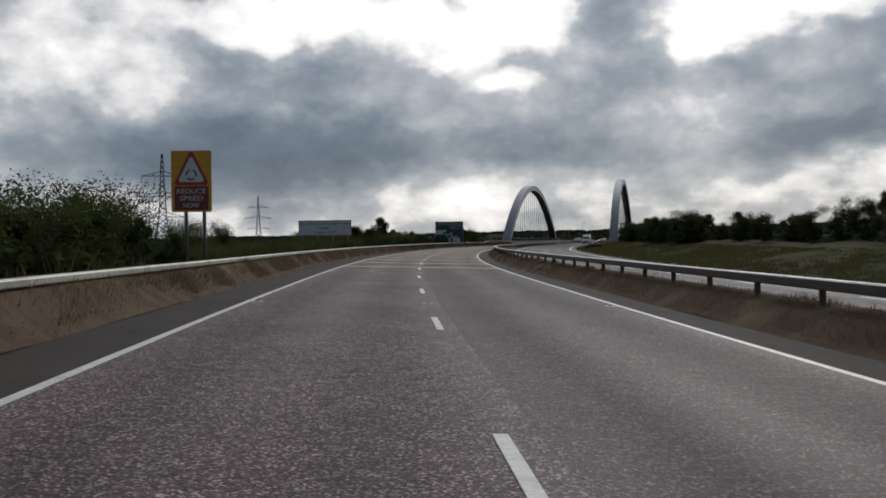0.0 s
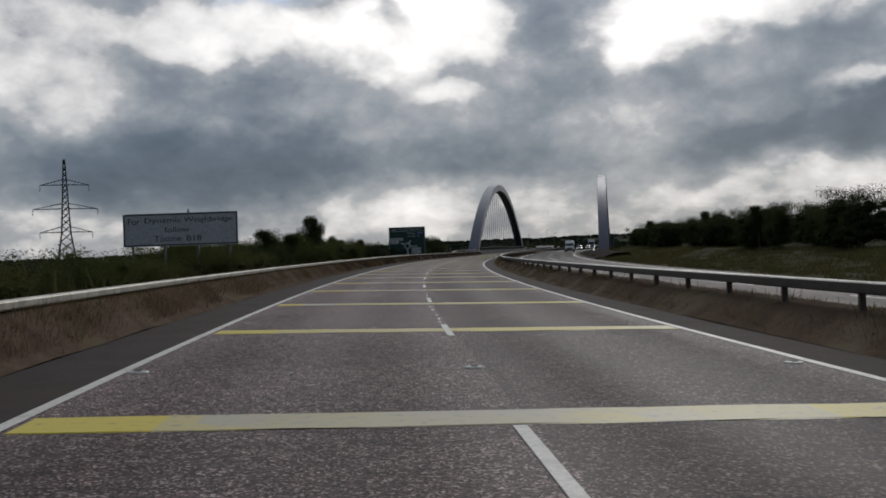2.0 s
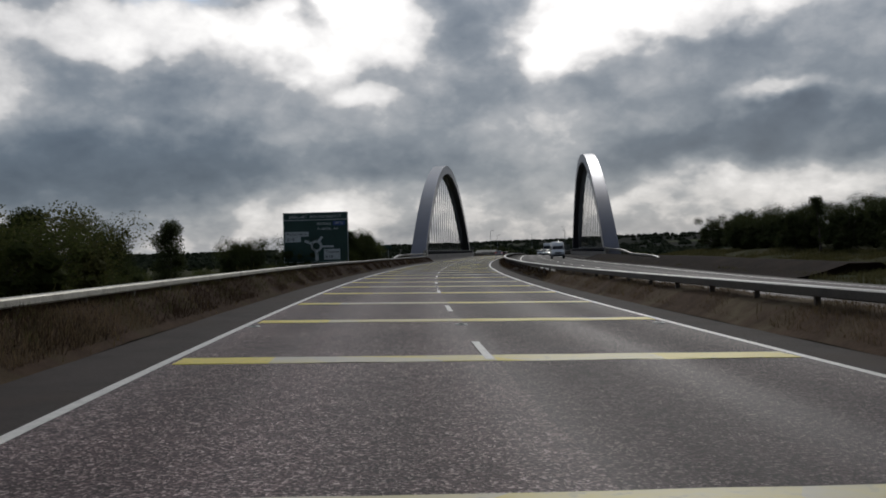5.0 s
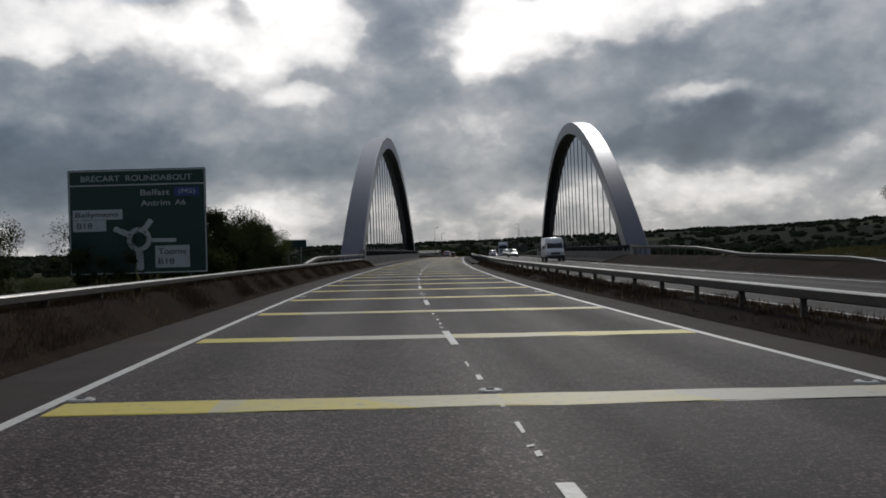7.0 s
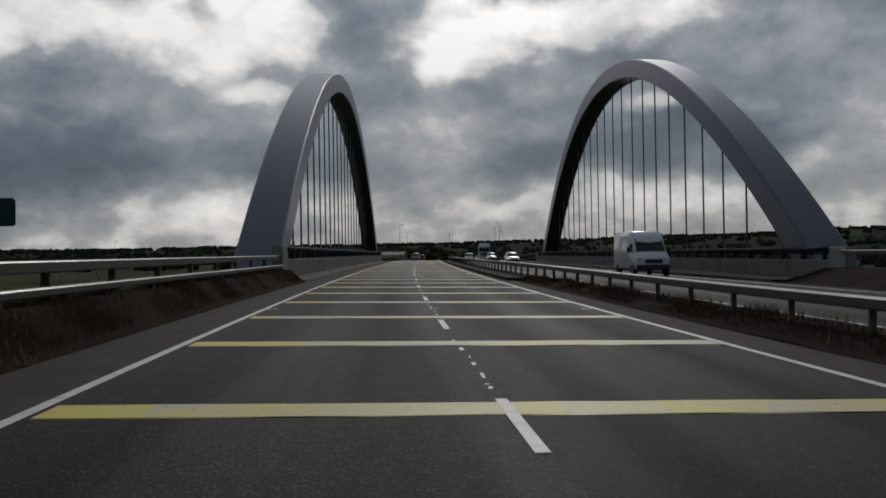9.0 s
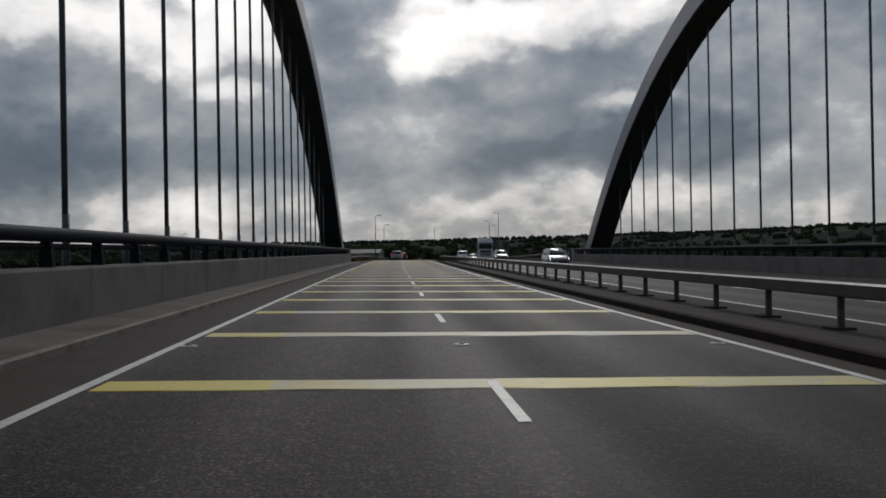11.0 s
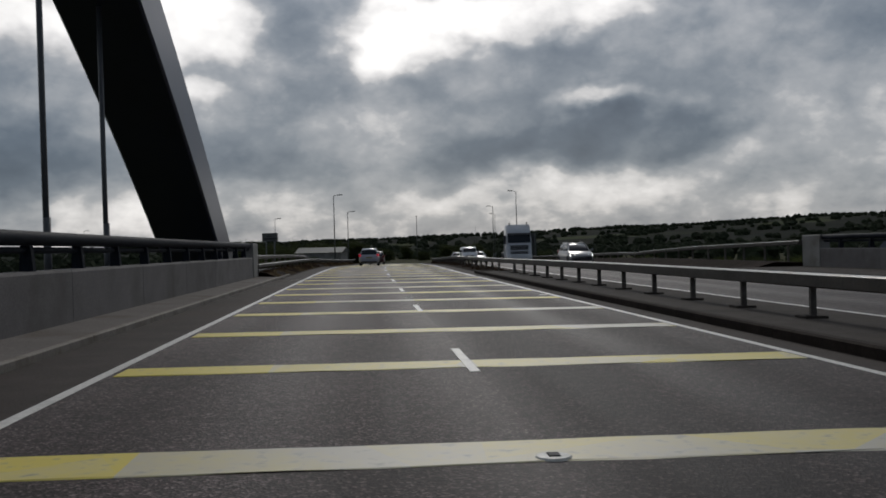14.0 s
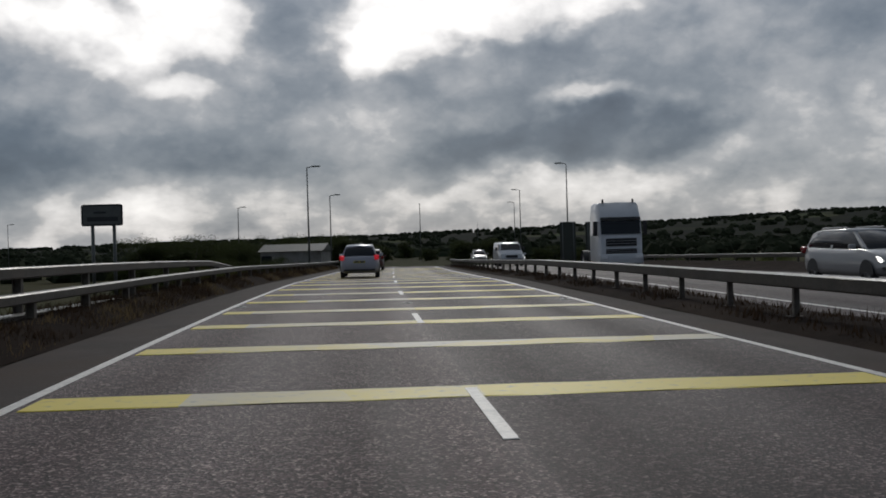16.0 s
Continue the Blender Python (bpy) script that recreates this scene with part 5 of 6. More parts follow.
# ---- weeds and grasses: past counting ----
def weed_level(s, la):
    if la < 0:
        return float(np.interp(-la, [-v for v in VERGE_LAT], VERGE_Z if s < 240 else VERGE_END_Z)) - 0.04
    return float(np.interp(la, MEDIAN_LAT, (0.004, 0.10, 0.34, 0.46, 0.24, 0.004) if s < 150 else (0.004, 0.06, 0.15, 0.20, 0.10, 0.004) if s < 241 else (0.004, 0.05, 0.09, 0.12, 0.07, 0.004))) - 0.04


def blades(name, rows, mat, label, seed):
    """rows: (s0, s1, lat0, lat1, per metre, height range, width)."""
    rng = random.Random(seed)
    co, fa = [], []
    for s0, s1, l0, l1, per, (h0, h1), w in rows:
        for _ in range(int((s1 - s0) * per)):
            s, la = rng.uniform(s0, s1), rng.uniform(l0, l1)
            clump = noise.noise(Vector((s * 0.55, la * 1.3, seed)))
            if clump < -0.28 + 0.3 * rng.random():
                continue
            z = ground_height(s, la)
            z = weed_level(s, la) if -7.0 < la < 7.0 else z - 0.03
            h = rng.uniform(h0, h1) * (0.75 + 0.9 * max(0, clump))
            p = at(s, la, z)
            a = rng.uniform(0, 6.28)
            ww = w * rng.uniform(0.5, 1.5)
            lean = Vector((rng.gauss(0, 0.28), rng.gauss(0, 0.28), 1)) * h
            k = len(co)
            o = Vector((math.cos(a), math.sin(a), 0)) * ww
            co += [p - o, p + o, p + lean]
            fa += [(k, k + 1, k + 2)]
    me = bpy.data.meshes.new(name)
    me.from_pydata(co, [], fa)
    me.materials.append(mat)
    return tagged(new(name, me), label, "weeds", kind="stuff")


blades("dead_weeds", ((-5, 125, -6.3, -4.85, 1600, (0.05, 0.17), 0.006), (-5, 150, 4.7, 6.35, 900, (0.04, 0.15), 0.007)), RUSTY, "dead rusty brown weeds along the barriers", 61)
blades("dark_weeds", ((100, 238, -6.3, -4.85, 1100, (0.05, 0.19), 0.007), (347, 425, -6.5, -4.8, 700, (0.06, 0.22), 0.009),
                      (150, 240, 4.7, 6.35, 650, (0.05, 0.24), 0.010), (349, 425, 4.75, 6.35, 160, (0.05, 0.24), 0.015)), RUSTY_DARK, "dark dead weeds along the barriers by the bridge", 64)
blades("dry_grass", ((-5, 238, -5.5, -4.72, 45, (0.04, 0.17), 0.014), (347, 425, -5.4, -4.75, 160, (0.05, 0.2), 0.010),
                     (-5, 240, 4.6, 6.4, 22, (0.05, 0.3), 0.013)), DRY, "dry straw-coloured grass at the road's edge", 62)
blades("rough_grass", ((-5, 150, -6.3, -5.0, 320, (0.06, 0.2), 0.007), (0, 236, -9.5, -6.5, 120, (0.25, 0.75), 0.03), (10, 225, 16.2, 25.5, 900, (0.12, 0.30), 0.022),
                       (348, 425, -10, -6.5, 80, (0.2, 0.7), 0.03), (348, 425, 18, 24, 60, (0.2, 0.6), 0.03)), BLADE, "tall rough green and tawny roadside grass", 63)


# ---- distance ----
HILL = ((-180, 10), (-60, 8), (-30, 9), (-5, 14), (20, 22), (32, 32), (45, 43), (60, 50), (90, 40), (180, 12))


def hill_height(r, azd):
    h = float(np.interp(azd, *zip(*HILL)))
    h *= 1 + 0.16 * noise.noise(Vector((azd * 0.11, 3.0, 0.5))) + 0.05 * noise.noise(Vector((azd * 0.6, 1.0, 0.5)))
    return -3.8 + h * smooth01((r - 520) / 1300)


def build_hills():
    bm = bmesh.new()
    rows = []
    for r in (500, 650, 800, 1000, 1200, 1400, 1600, 1820, 2100, 2600):
        rows.append([bm.verts.new((65 + r * math.sin(radians(a)), 335 + r * math.cos(radians(a)), hill_height(r, a))) for a in np.arange(-75, 100.1, 1.25)])
    for a, b in zip(rows, rows[1:]):
        for k in range(len(a) - 1):
            bm.faces.new((a[k], a[k + 1], b[k + 1], b[k]))
    m = bpy.data.materials.new("hill_fields")
    m.use_nodes = True
    nt = m.node_tree
    b_ = nt.nodes["Principled BSDF"]
    tc = nt.nodes.new("ShaderNodeTexCoord")
    v = nt.nodes.new("ShaderNodeTexVoronoi")
    v.inputs["Scale"].default_value = 0.009
    nt.links.new(tc.outputs["Object"], v.inputs["Vector"])
    sc = nt.nodes.new("ShaderNodeSeparateColor")
    nt.links.new(v.outputs["Color"], sc.inputs[0])
    ra = nt.nodes.new("ShaderNodeValToRGB")
    e = ra.color_ramp.elements
    e[0].position, e[0].color = 0.0, (0.012, 0.017, 0.010, 1)
    e[1].position, e[1].color = 1.0, (0.030, 0.036, 0.018, 1)
    for p, c in ((0.55, (0.016, 0.022, 0.012)), (0.84, (0.022, 0.029, 0.014)), (0.93, (0.060, 0.074, 0.030))):
        x = ra.color_ramp.elements.new(p)
        x.color = (*c, 1)
    ra.color_ramp.interpolation = "CONSTANT"
    nt.links.new(sc.outputs[0], ra.inputs[0])
    n = nt.nodes.new("ShaderNodeTexNoise")
    n.inputs["Scale"].default_value, n.inputs["Detail"].default_value = 0.05, 6
    nt.links.new(tc.outputs["Object"], n.inputs["Vector"])
    mx = nt.nodes.new("ShaderNodeMix")
    mx.data_type, mx.blend_type = "RGBA", "MULTIPLY"
    mx.inputs["Factor"].default_value = 0.7
    nt.links.new(ra.outputs[0], mx.inputs["A"])
    nt.links.new(n.outputs["Color"], mx.inputs["B"])
    nt.links.new(mx.outputs["Result"], b_.inputs["Base Color"])
    b_.inputs["Roughness"].default_value = 1.0
    b_.inputs["Specular IOR Level"].default_value = 0.04
    tagged(new("hills", finish("hills", bm, m, True)), "low dark green hills with small fields and hedges", "hills", kind="structure")
    rng = random.Random(71)
    co, fa = [], []
    for _ in range(5200):                      # woods and hedges on the slopes and the ridge
        a = rng.uniform(-72, 98)
        r = rng.choice((rng.uniform(560, 1750), 1800 + rng.uniform(-40, 60), rng.uniform(420, 700)))
        size = rng.uniform(2.4, 5.6) * (1.0 if r > 700 else 0.7)
        for _ in range(rng.randint(1, 3)):
            q, b = r + rng.uniform(-14, 14), a + rng.uniform(-0.5, 0.5)
            lump(co, fa, (65 + q * math.sin(radians(b)), 335 + q * math.cos(radians(b)), (hill_height(q, b) if q > 500 else -3.8) + size * 0.35), size, rng)
    for _ in range(800):                      # low woods on the flat land
        a = rng.uniform(-85, 75)
        r = rng.uniform(170, 420)
        size = rng.uniform(1.6, 3.4)
        x, y = 65 + r * math.sin(radians(a)), 335 + r * math.cos(radians(a))
        lump(co, fa, (x, y, -3.6 + size * 0.5), size, rng)
    for _ in range(260):                      # hedges across the fields before the bridge
        x, y = rng.uniform(-420, -60), rng.uniform(60, 420)
        size = rng.uniform(1.3, 2.8)
        lump(co, fa, (x, y, -3.7 + size * 0.5), size, rng)
    me = bpy.data.meshes.new("far_woods")
    me.from_pydata(co, [], fa)
    me.materials.append(LEAF_FAR)
    tagged(new("far_woods", me), "dark green far woods and hedgerows", "woods", kind="stuff")


build_hills()

# ---- vehicles ----
def paint(name, c):
    m = material(name, c, tuple(v * 0.93 for v in c), rough=0.28, scale=1.5, fine=40, bump=0.0, spec=0.6)
    m.node_tree.nodes["Principled BSDF"].inputs["Coat Weight"].default_value = 0.5
    return m


SILVER = paint("silver_blue_car_paint", (0.38, 0.39, 0.46))
GREY_CAR = paint("grey_car_paint", (0.30, 0.305, 0.315))
WHITE_CAR = paint("white_vehicle_paint", (0.62, 0.64, 0.68))
RED_CAR = paint("dark_red_car_paint", (0.09, 0.02, 0.02))
CAR_GLASS = glass_material("dark_car_glass", (0.012, 0.014, 0.018))
RUBBER = material("tyre_rubber", (0.018, 0.018, 0.018), (0.03, 0.03, 0.03), rough=0.85, scale=12, bump=0.2)
ALLOY = material("wheel_alloy", (0.35, 0.35, 0.36), (0.25, 0.25, 0.26), rough=0.4, metal=0.7, scale=8, bump=0)
BLACK_TRIM = material("black_plastic_trim", (0.02, 0.02, 0.022), (0.03, 0.03, 0.032), rough=0.6, scale=10, bump=0.1)
LAMP_CLEAR = material("clear_headlamp", (0.75, 0.76, 0.78), (0.65, 0.66, 0.68), rough=0.15, scale=10, bump=0)
LAMP_ON = material("lit_headlamp", (1.0, 0.98, 0.92), (1.0, 0.98, 0.92), rough=0.3, scale=10, bump=0, emit=2.5)
BRAKE = material("lit_brake_lamp", (0.75, 0.03, 0.05), (0.6, 0.02, 0.03), rough=0.25, scale=10, bump=0, emit=0.35)
TAIL = material("red_tail_lamp", (0.22, 0.012, 0.014), (0.18, 0.01, 0.012), rough=0.25, scale=10, bump=0)
PLATE_YELLOW = material("yellow_number_plate", (0.50, 0.42, 0.10), (0.45, 0.38, 0.09), rough=0.4, scale=10, bump=0)


def half_rings(bm, stations):
    """Closed rings from half profiles (x, z), mirrored, at each y."""
    rings = []
    for y, prof in stations:
        rings.append([(x, y, z) for x, z in prof] + [(-x, y, z) for x, z in prof[::-1]])
    skin(bm, rings)
    bmesh.ops.remove_doubles(bm, verts=bm.verts, dist=0.0005)
    bmesh.ops.recalc_face_normals(bm, faces=bm.faces)
    return bm


def wheel(root, x, y, r, w):
    n = 24
    bm = bmesh.new()
    prof = ((r * 0.62, -w / 2), (r * 0.94, -w / 2), (r, -w * 0.36), (r, w * 0.36), (r * 0.94, w / 2), (r * 0.62, w / 2))
    skin(bm, [[(dx, q * math.cos(t), q * math.sin(t)) for q, dx in prof] for t in (2 * math.pi * k / n for k in range(n + 1))], True, False)
    bmesh.ops.recalc_face_normals(bm, faces=bm.faces)
    tyre = part("tyre", bm, RUBBER, root, "", True)
    tyre.location = (x, y, r)
    bm = bmesh.new()
    tube(bm, (-w * 0.3, 0, 0), (w * 0.3, 0, 0), r * 0.2, n=10)
    for k in range(7):
        a = 2 * math.pi * k / 7
        tube(bm, (0.3 * w, 0, 0), (0.3 * w, r * 0.6 * math.cos(a), r * 0.6 * math.sin(a)), 0.03, n=5)
        tube(bm, (-0.3 * w, 0, 0), (-0.3 * w, r * 0.6 * math.cos(a), r * 0.6 * math.sin(a)), 0.03, n=5)
    skin(bm, [[(dx, q * math.cos(t), q * math.sin(t)) for q, dx in ((r * 0.60, -w * 0.4), (r * 0.64, -w * 0.4), (r * 0.64, w * 0.4), (r * 0.60, w * 0.4))] for t in (2 * math.pi * k / n for k in range(n + 1))], True, False)
    part("rim", bm, ALLOY, tyre, "spoked metal rim")


def car(name, m, label, mat, braking=False, headlamps=False, estate=False, rack=False):
    """A family car that faces +y, standing at the origin."""
    root = thing(name, m, label, "car")
    hw, ln = 0.86, (4.5 if estate else 3.95)

    def low(w, z0, z1):
        return ((0.0, z0), (w * 0.84, z0), (w * 0.97, z0 + 0.07), (w, z0 + 0.2), (w * 1.0, z0 + 0.42 * (z1 - z0)), (w * 0.985, z1 - 0.14), (w * 0.94, z1 - 0.03), (w * 0.86, z1), (0.0, z1 + 0.015))

    e = ln - 3.95
    st = ((0.0, 0.70, 0.36, 0.90), (0.05, 0.78, 0.30, 0.95), (0.18, 0.83, 0.25, 0.97), (0.5, hw, 0.21, 0.975), (1.0, hw, 0.19, 0.965), (1.9 + e * 0.7, hw, 0.19, 0.945), (2.75 + e, hw, 0.19, 0.95),
          (3.0 + e, 0.855, 0.20, 0.925), (3.45 + e, 0.83, 0.21, 0.83), (3.75 + e, 0.77, 0.24, 0.72), (3.9 + e, 0.68, 0.30, 0.62), (ln, 0.60, 0.38, 0.54))
    bm = half_rings(bmesh.new(), [(y, low(w, a, b)) for y, w, a, b in st])
    part("body", bm, mat, root, "", True)

    def green(wl, zl, wt, zt):
        return ((0.0, zl), (wl, zl), ((wl + wt) / 2 + 0.02, (zl + zt) / 2), (wt, zt - 0.05), (wt - 0.08, zt), (0.0, zt + 0.012))

    g = ((0.10, 0.72, 0.95, 0.70, 0.985), (0.22, 0.75, 0.95, 0.64, 1.24), (0.36, 0.76, 0.95, 0.60, 1.42), (0.9, 0.78, 0.95, 0.61, 1.475), (1.7 + e * 0.6, 0.79, 0.94, 0.61, 1.48), (2.15 + e, 0.79, 0.94, 0.58, 1.42),
         (2.6 + e, 0.77, 0.93, 0.62, 1.18), (2.98 + e, 0.72, 0.92, 0.70, 0.955))
    bm = half_rings(bmesh.new(), [(y, green(a, b, c, d)) for y, a, b, c, d in g])
    part("window_glass", bm, CAR_GLASS, root, "dark reflecting windows", True)
    bm = bmesh.new()
    rings = []
    for y, wt, zt in ((0.30, 0.60, 1.405), (0.36, 0.605, 1.432), (0.9, 0.615, 1.487), (1.7 + e * 0.6, 0.615, 1.492), (2.13 + e, 0.585, 1.435)):
        rings.append([(-wt, y, zt - 0.07), (-wt + 0.06, y, zt), (0, y, zt + 0.014), (wt - 0.06, y, zt), (wt, y, zt - 0.07), (wt - 0.03, y, zt - 0.08), (0, y, zt - 0.02), (-wt + 0.03, y, zt - 0.08)])
    skin(bm, rings)
    bmesh.ops.recalc_face_normals(bm, faces=bm.faces)
    part("roof", bm, mat, root, "", True)
    for sx in (-1, 1):
        for y0, y1, yt0, yt1, nm in ((0.10, 0.52, 0.34, 0.62, "rear_pillar"), (1.42 + e * 0.5, 1.52 + e * 0.5, 1.40 + e * 0.5, 1.48 + e * 0.5, "centre_pillar"), (2.82 + e, 2.98 + e, 2.10 + e, 2.20 + e, "front_pillar")):
            bm = bmesh.new()
            wl = 0.745 if nm == "rear_pillar" else 0.79 if nm == "centre_pillar" else 0.74
            a = [(sx * (wl + o), y, 0.94) for o in (0.012, -0.05) for y in (y0, y1)]
            b = [(sx * (0.605 + o), y, 1.40) for o in (0.014, -0.05) for y in (yt0, yt1)]
            skin(bm, [[a[0], a[1], a[3], a[2]], [b[0], b[1], b[3], b[2]]])
            bmesh.ops.recalc_face_normals(bm, faces=bm.faces)
            part(nm, bm, mat, root)
        bm = bmesh.new()
        prof = ((0.0, 0.80), (0.0, 0.98), (0.03, 1.01), (0.20, 0.96), (0.22, 0.88), (0.14, 0.80))
        skin(bm, [[(sx * (x - 0.02 * (y > 0.1)), y - 0.012, z) for y, z in prof] for x in (0.67, 0.78, 0.868)])
        bmesh.ops.recalc_face_normals(bm, faces=bm.faces)
        part("tail_light", bm, BRAKE if braking else TAIL, root, "red tail lamp", True)
        bm = bmesh.new()
        prof = ((ln - 0.34, 0.66), (ln - 0.36, 0.76), (ln - 0.14, 0.70), (ln - 0.06, 0.62), (ln - 0.1, 0.58))
        skin(bm, [[(sx * (x), y - 0.10 * (x > 0.6), z) for y, z in prof] for x in (0.44, 0.62, 0.775)])
        bmesh.ops.recalc_face_normals(bm, faces=bm.faces)
        part("headlight", bm, LAMP_ON if headlamps else LAMP_CLEAR, root, "clear front lamp", True)
        bm = bmesh.new()
        box(bm, sx * 0.93 - 0.09, sx * 0.93 + 0.09, 2.55 + e, 2.66 + e, 0.94, 1.07, 0.03)
        part("wing_mirror", bm, mat, root, "", True)
        for y in (0.72, 3.2 + e):
            wheel(root, sx * 0.77, y, 0.305, 0.19)
            bm = bmesh.new()
            arcs = [[(sx * 0.872, y + q * math.cos(t), 0.305 + q * math.sin(t)) for q in (0.0, 0.355)] for t in (math.pi * k / 10 - 0.15 * 1 for k in range(12))]
            skin(bm, arcs, False)
            part("wheel_arch", bm, BLACK_TRIM, root)
    bm = bmesh.new()
    box(bm, -0.70, 0.70, -0.035, 0.12, 0.30, 0.40, 0.02)
    part("rear_bumper_trim", bm, BLACK_TRIM, root, "black lower bumper strip", True)
    bm = bmesh.new()
    box(bm, -0.66, 0.66, ln - 0.08, ln + 0.02, 0.33, 0.44, 0.02)
    box(bm, -0.40, 0.40, ln - 0.16, ln - 0.02, 0.50, 0.58, 0.02)
    part("front_grille", bm, BLACK_TRIM, root, "black front grille", True)
    bm = bmesh.new()
    box(bm, -0.26, 0.26, -0.02, 0.0, 0.66, 0.77)
    plate = part("number_plate", bm, PLATE_YELLOW, root, "yellow plate with dark bars")
    bm = bmesh.new()
    for x0, x1 in ((-0.22, -0.03), (0.04, 0.22)):
        box(bm, x0, x1, -0.025, -0.021, 0.685, 0.745)
    part("plate_bars", bm, SIGN_BLACK, plate)
    if rack:
        bm = bmesh.new()
        for sx in (-1, 1):
            tube(bm, (sx * 0.52, 0.7, 1.53), (sx * 0.52, 2.2, 1.53), 0.02, n=6)
        part("roof_rails", bm, ALLOY, root)
    return root


car("hatchback_car", stand(385.0, -1.45, 0.0), "pale silver hatchback with lit red brake lamps", SILVER, braking=True)
car("dark_car", stand(410.0, -1.5, 0.0), "dark red car driving ahead toward the junction", RED_CAR)
car("saloon_car", stand(322.0, 12.6, 0.0, 180), "grey car on the far carriageway of the bridge", GREY_CAR, headlamps=True, estate=True)
car("estate_car", stand(371.3, 13.2, 0.0, 180), "silver grey estate car with roof rails and lit lamps", GREY_CAR, headlamps=True, estate=True, rack=True)
car("oncoming_car", stand(438.0, 12.0, 0.0, 180), "white car with lit lamps leaving the junction", WHITE_CAR, headlamps=True)
car("oncoming_car", stand(452.0, 9.5, 0.0, 180), "grey car with lit lamps leaving the junction", GREY_CAR, headlamps=True)


def van(m, label, high):
    """A panel van that faces +y."""
    root = thing("panel_van", m, label, "van")
    top = 2.5 if high else 2.0

    def prof(w, z0, z1, wt):
        return ((0.0, z0), (w * 0.9, z0), (w, z0 + 0.15), (w, (z0 + z1) * 0.52), ((w + wt) / 2, z1 - 0.35 * min(1, z1 - 1)), (wt, z1 - 0.08), (wt - 0.12, z1), (0.0, z1 + 0.02))

    st = ((0.0, 0.93, 0.45, top - 0.06, 0.84), (0.06, 0.97, 0.40, top, 0.87), (1.2, 0.99, 0.35, top, 0.88), (3.5, 0.99, 0.35, top, 0.88), (3.9, 0.99, 0.35, top - 0.06, 0.85), (4.35, 0.98, 0.35, top - 0.48 if high else top - 0.2, 0.80),
          (4.75, 0.97, 0.34, 1.40, 0.86), (5.2, 0.93, 0.36, 1.18, 0.84), (5.38, 0.86, 0.42, 1.0, 0.78), (5.45, 0.76, 0.5, 0.86, 0.7))
    bm = half_rings(bmesh.new(), [(y, prof(w, a, b, c)) for y, w, a, b, c in st])
    part("body", bm, WHITE_CAR, root, "", True)
    bm = bmesh.new()
    y0, z0, y1, z1 = (4.80, 1.36, 4.22, 2.04) if high else (4.80, 1.36, 4.30, 1.83)
    pts = [(-0.80, y0, z0), (0.80, y0, z0), (0.74, y1, z1), (-0.74, y1, z1)]
    skin(bm, [[(x, y + 0.05 + o, z + 0.05 + o) for x, y, z in pts] for o in (0.0, -0.06)])
    bmesh.ops.recalc_face_normals(bm, faces=bm.faces)
    part("windscreen", bm, CAR_GLASS, root, "dark raked windscreen")
    for sx in (-1, 1):
        bm = bmesh.new()
        pts = [(3.55, 1.36), (4.55, 1.36), (4.28, 1.82), (3.62, 1.86)]
        skin(bm, [[(sx * (x - 0.075 * (z > 1.6)), y, z) for y, z in pts] for x in (0.999, 0.93)])
        bmesh.ops.recalc_face_normals(bm, faces=bm.faces)
        part("door_window", bm, CAR_GLASS, root)
        bm = bmesh.new()
        box(bm, sx * 0.72 - 0.17, sx * 0.72 + 0.17, 5.24, 5.42, 0.86, 1.08, 0.04)
        part("headlight", bm, LAMP_CLEAR, root, "", True)
        bm = bmesh.new()
        box(bm, sx * 1.12 - 0.1, sx * 1.12 + 0.1, 4.35, 4.45, 1.32, 1.62, 0.03)
        part("wing_mirror", bm, BLACK_TRIM, root, "", True)
        for y in (1.1, 4.6):
            wheel(root, sx * 0.88, y, 0.34, 0.22)
    bm = bmesh.new()
    box(bm, -0.88, 0.88, 5.30, 5.50, 0.36, 0.66, 0.05)
    box(bm, -0.48, 0.48, 5.36, 5.49, 0.74, 0.96, 0.03)
    part("front_bumper", bm, BLACK_TRIM, root, "dark plastic bumper and grille", True)
    return root


van(stand(253.2, 12.9, 0.0, 180), "white high-roofed panel van on the far carriageway", True)
van(stand(424.0, 9.6, 0.0, 180), "white panel van beyond the median barrier", False)


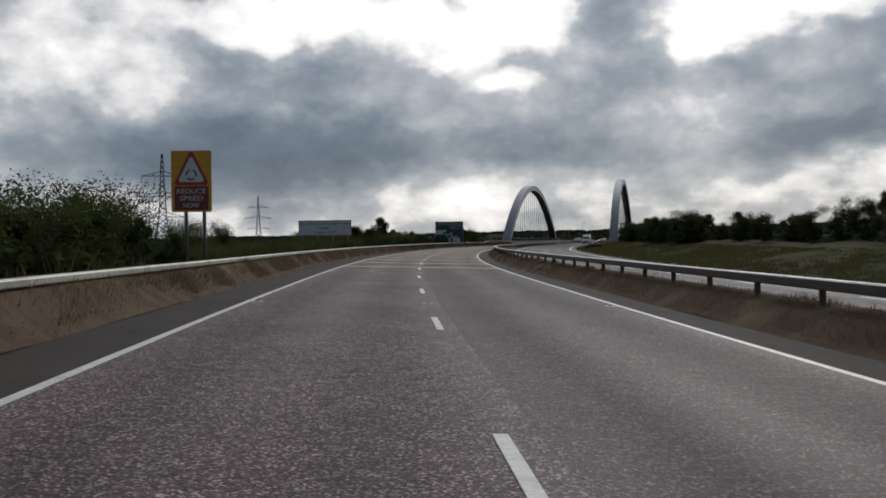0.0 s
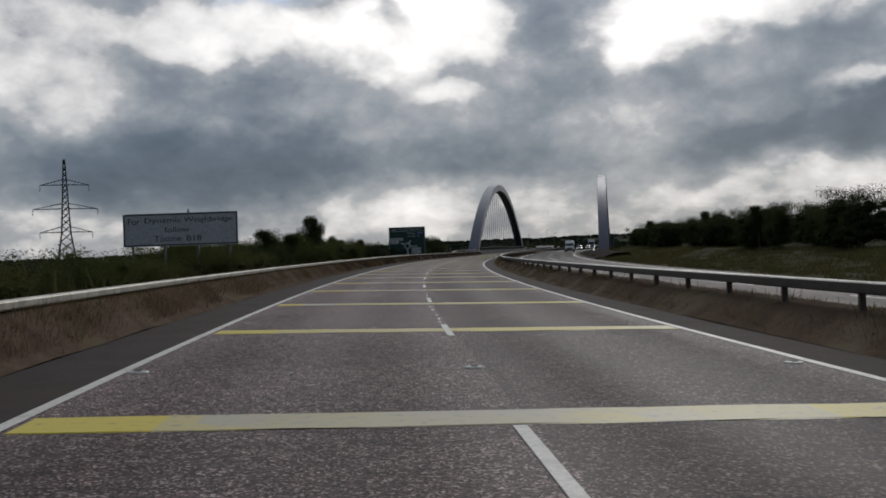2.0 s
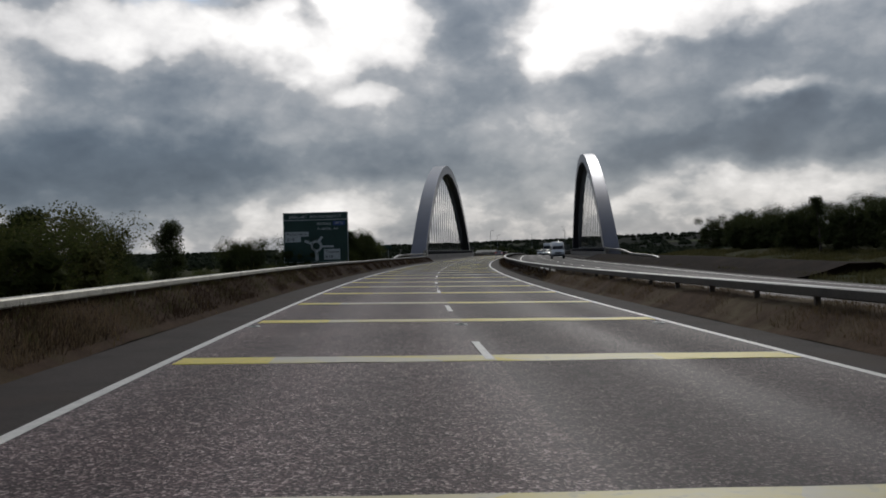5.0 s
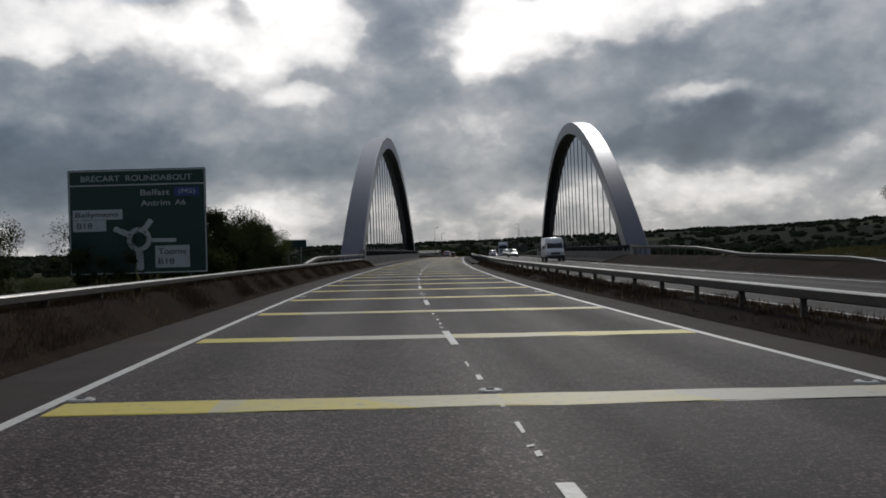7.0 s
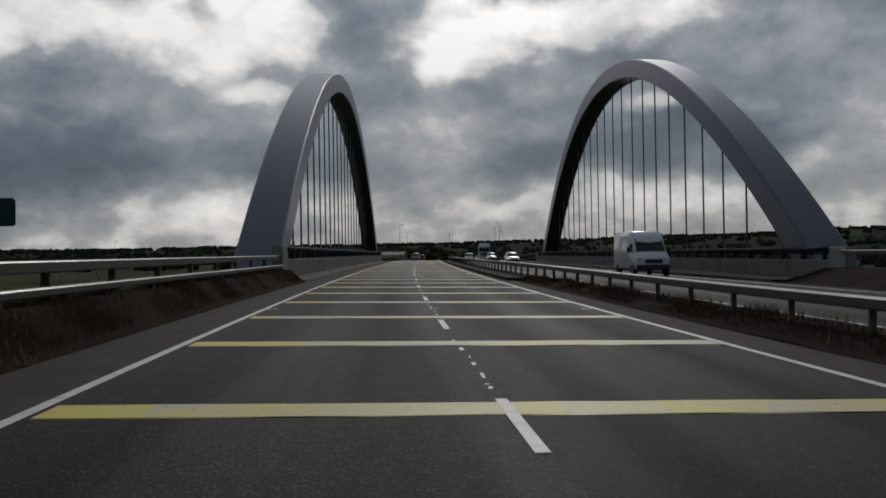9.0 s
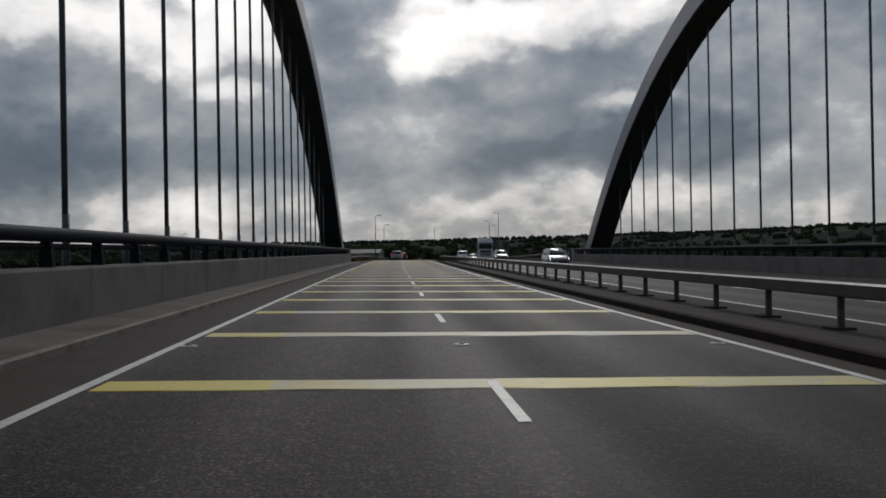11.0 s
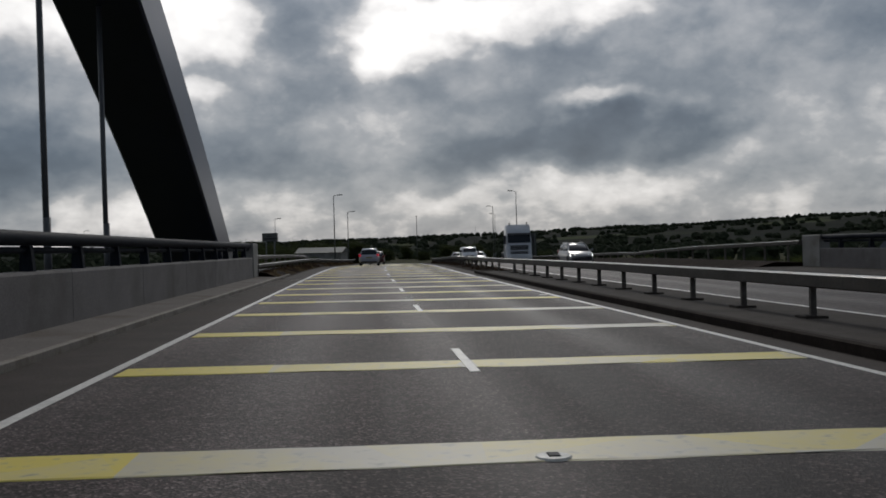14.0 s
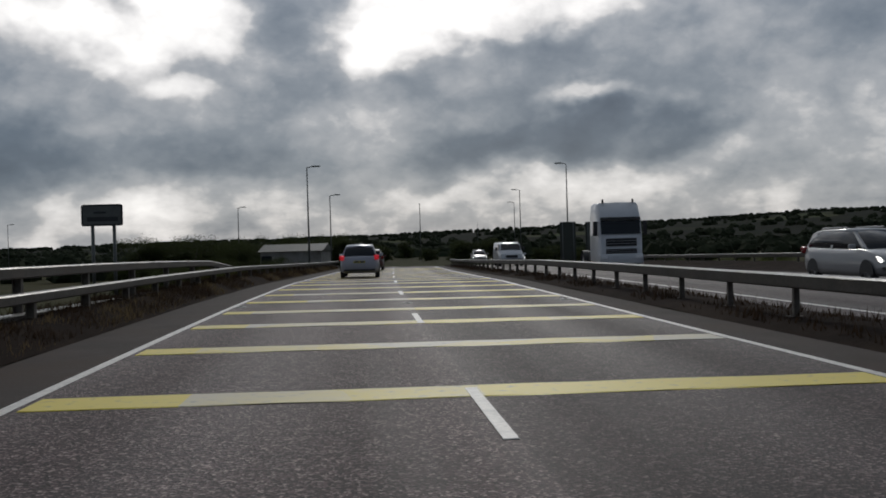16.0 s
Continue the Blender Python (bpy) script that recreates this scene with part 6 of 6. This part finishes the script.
def lorry(m):
    """A tractor unit that faces +y."""
    root = thing("lorry_tractor", m, "white lorry tractor unit with bare chassis", "lorry")

    def prof(w, z0, z1, wt):
        return ((0.0, z0), (w, z0), (w, z0 + 0.1), (w, 1.9), ((w + wt) / 2, z1 - 0.6), (wt, z1 - 0.12), (wt - 0.12, z1), (0.0, z1 + 0.02))

    st = ((3.55, 1.2, 0.75, 3.72, 1.10), (3.62, 1.24, 0.55, 3.80, 1.14), (5.3, 1.245, 0.42, 3.78, 1.13), (5.62, 1.24, 0.40, 3.20, 1.15), (5.75, 1.22, 0.38, 2.95, 1.16), (5.88, 1.16, 0.40, 2.05, 1.1), (5.94, 1.08, 0.45, 1.9, 1.0))
    bm = half_rings(bmesh.new(), [(y, prof(*v)) for y, *v in st])
    part("cab", bm, WHITE_CAR, root, "", True)
    bm = bmesh.new()
    pts = [(-1.10, 5.93, 2.02), (1.10, 5.93, 2.02), (1.10, 5.78, 2.76), (-1.10, 5.78, 2.76)]
    skin(bm, [[(x, y + o, z) for x, y, z in pts] for o in (0.03, -0.1)])
    bmesh.ops.recalc_face_normals(bm, faces=bm.faces)
    part("windscreen", bm, CAR_GLASS, root, "wide dark windscreen")
    bm = bmesh.new()
    skin(bm, [[(-1.12, 5.80 + o, 2.80), (1.12, 5.80 + o, 2.80), (1.10, 5.78 + o, 2.96), (-1.10, 5.78 + o, 2.96)] for o in (0.14, -0.05)])
    bmesh.ops.recalc_face_normals(bm, faces=bm.faces)
    part("sun_visor", bm, BLACK_TRIM, root, "dark tinted sun visor")
    for z0, z1 in ((1.34, 1.80), (0.94, 1.22), (0.50, 0.74)):
        bm = bmesh.new()
        for k in range(3):
            h = (z1 - z0) / 3
            box(bm, -0.86, 0.86, 5.90, 5.985, z0 + k * h + 0.01, z0 + (k + 1) * h - 0.015)
        part("grille", bm, BLACK_TRIM, root, "dark grille slats")
    bm = bmesh.new()
    box(bm, -1.22, 1.22, 5.72, 6.02, 0.36, 0.92, 0.06)
    part("bumper", bm, WHITE_CAR, root, "", True)
    for sx in (-1, 1):
        bm = bmesh.new()
        box(bm, sx * 0.98 - 0.18, sx * 0.98 + 0.18, 5.92, 6.04, 0.62, 0.84, 0.03)
        part("headlight", bm, LAMP_CLEAR, root, "", True)
        bm = bmesh.new()
        box(bm, sx * 1.40 - 0.11, sx * 1.40 + 0.11, 5.70, 5.82, 1.95, 2.75, 0.04)
        tube(bm, (sx * 1.2, 5.72, 2.70), (sx * 1.42, 5.76, 2.72), 0.025)
        part("door_mirror", bm, BLACK_TRIM, root, "tall black door mirror", True)
        bm = bmesh.new()
        tube(bm, (sx * 0.85, 5.35, 3.78), (sx * 0.85, 5.35, 3.98), 0.06, 0.05, 8)
        part("roof_beacon", bm, BLACK_TRIM, root)
        bm = bmesh.new()
        pts = [(4.45, 1.95), (5.55, 1.95), (5.45, 2.72), (4.55, 2.75)]
        skin(bm, [[(sx * x, y, z) for y, z in pts] for x in (1.255, 1.15)])
        bmesh.ops.recalc_face_normals(bm, faces=bm.faces)
        part("door_window", bm, CAR_GLASS, root)
        for y, r in ((4.9, 0.5), (1.3, 0.5)):
            wheel(root, sx * 1.05, y, r, 0.32)
            bm = bmesh.new()
            arcs = [[(sx * x, y + 0.62 * math.cos(t), r + 0.62 * math.sin(t)) for x in (0.78, 1.24)] for t in (math.pi * k / 10 for k in range(11))]
            skin(bm, arcs, False)
            part("mudguard", bm, BLACK_TRIM, root)
    bm = bmesh.new()
    for sx in (-1, 1):
        box(bm, sx * 0.42 - 0.05, sx * 0.42 + 0.05, 0.0, 4.0, 0.72, 0.98)
    box(bm, -0.45, 0.45, 0.9, 1.7, 0.98, 1.16, 0.04)
    box(bm, -1.1, 1.1, 2.4, 3.4, 0.5, 1.1, 0.06)
    part("chassis", bm, BLACK_TRIM, root, "dark chassis rails with coupling plate")
    return root


lorry(stand(400.5, 12.7, 0.0, 180))


# ---- junction clutter ----
def shed():
    root = thing("low_building", stand(452.0, -11.6, -0.8, -8), "low pale building with a dark roof", "building")
    bm = bmesh.new()
    box(bm, -3.5, 3.5, -2.5, 2.5, 0, 2.6)
    part("wall", bm, CONCRETE_PALE, root)
    bm = bmesh.new()
    skin(bm, [[(x, -2.8, 2.58), (x, 2.8, 2.58), (x, 0, 3.4)] for x in (-3.8, 3.8)])
    bmesh.ops.recalc_face_normals(bm, faces=bm.faces)
    part("roof", bm, SIGN_BACK, root)
    bm = bmesh.new()
    box(bm, -3.4, -2.2, -2.54, -2.46, 0.1, 2.1)
    part("door", bm, DARK_STEEL, root)


shed()
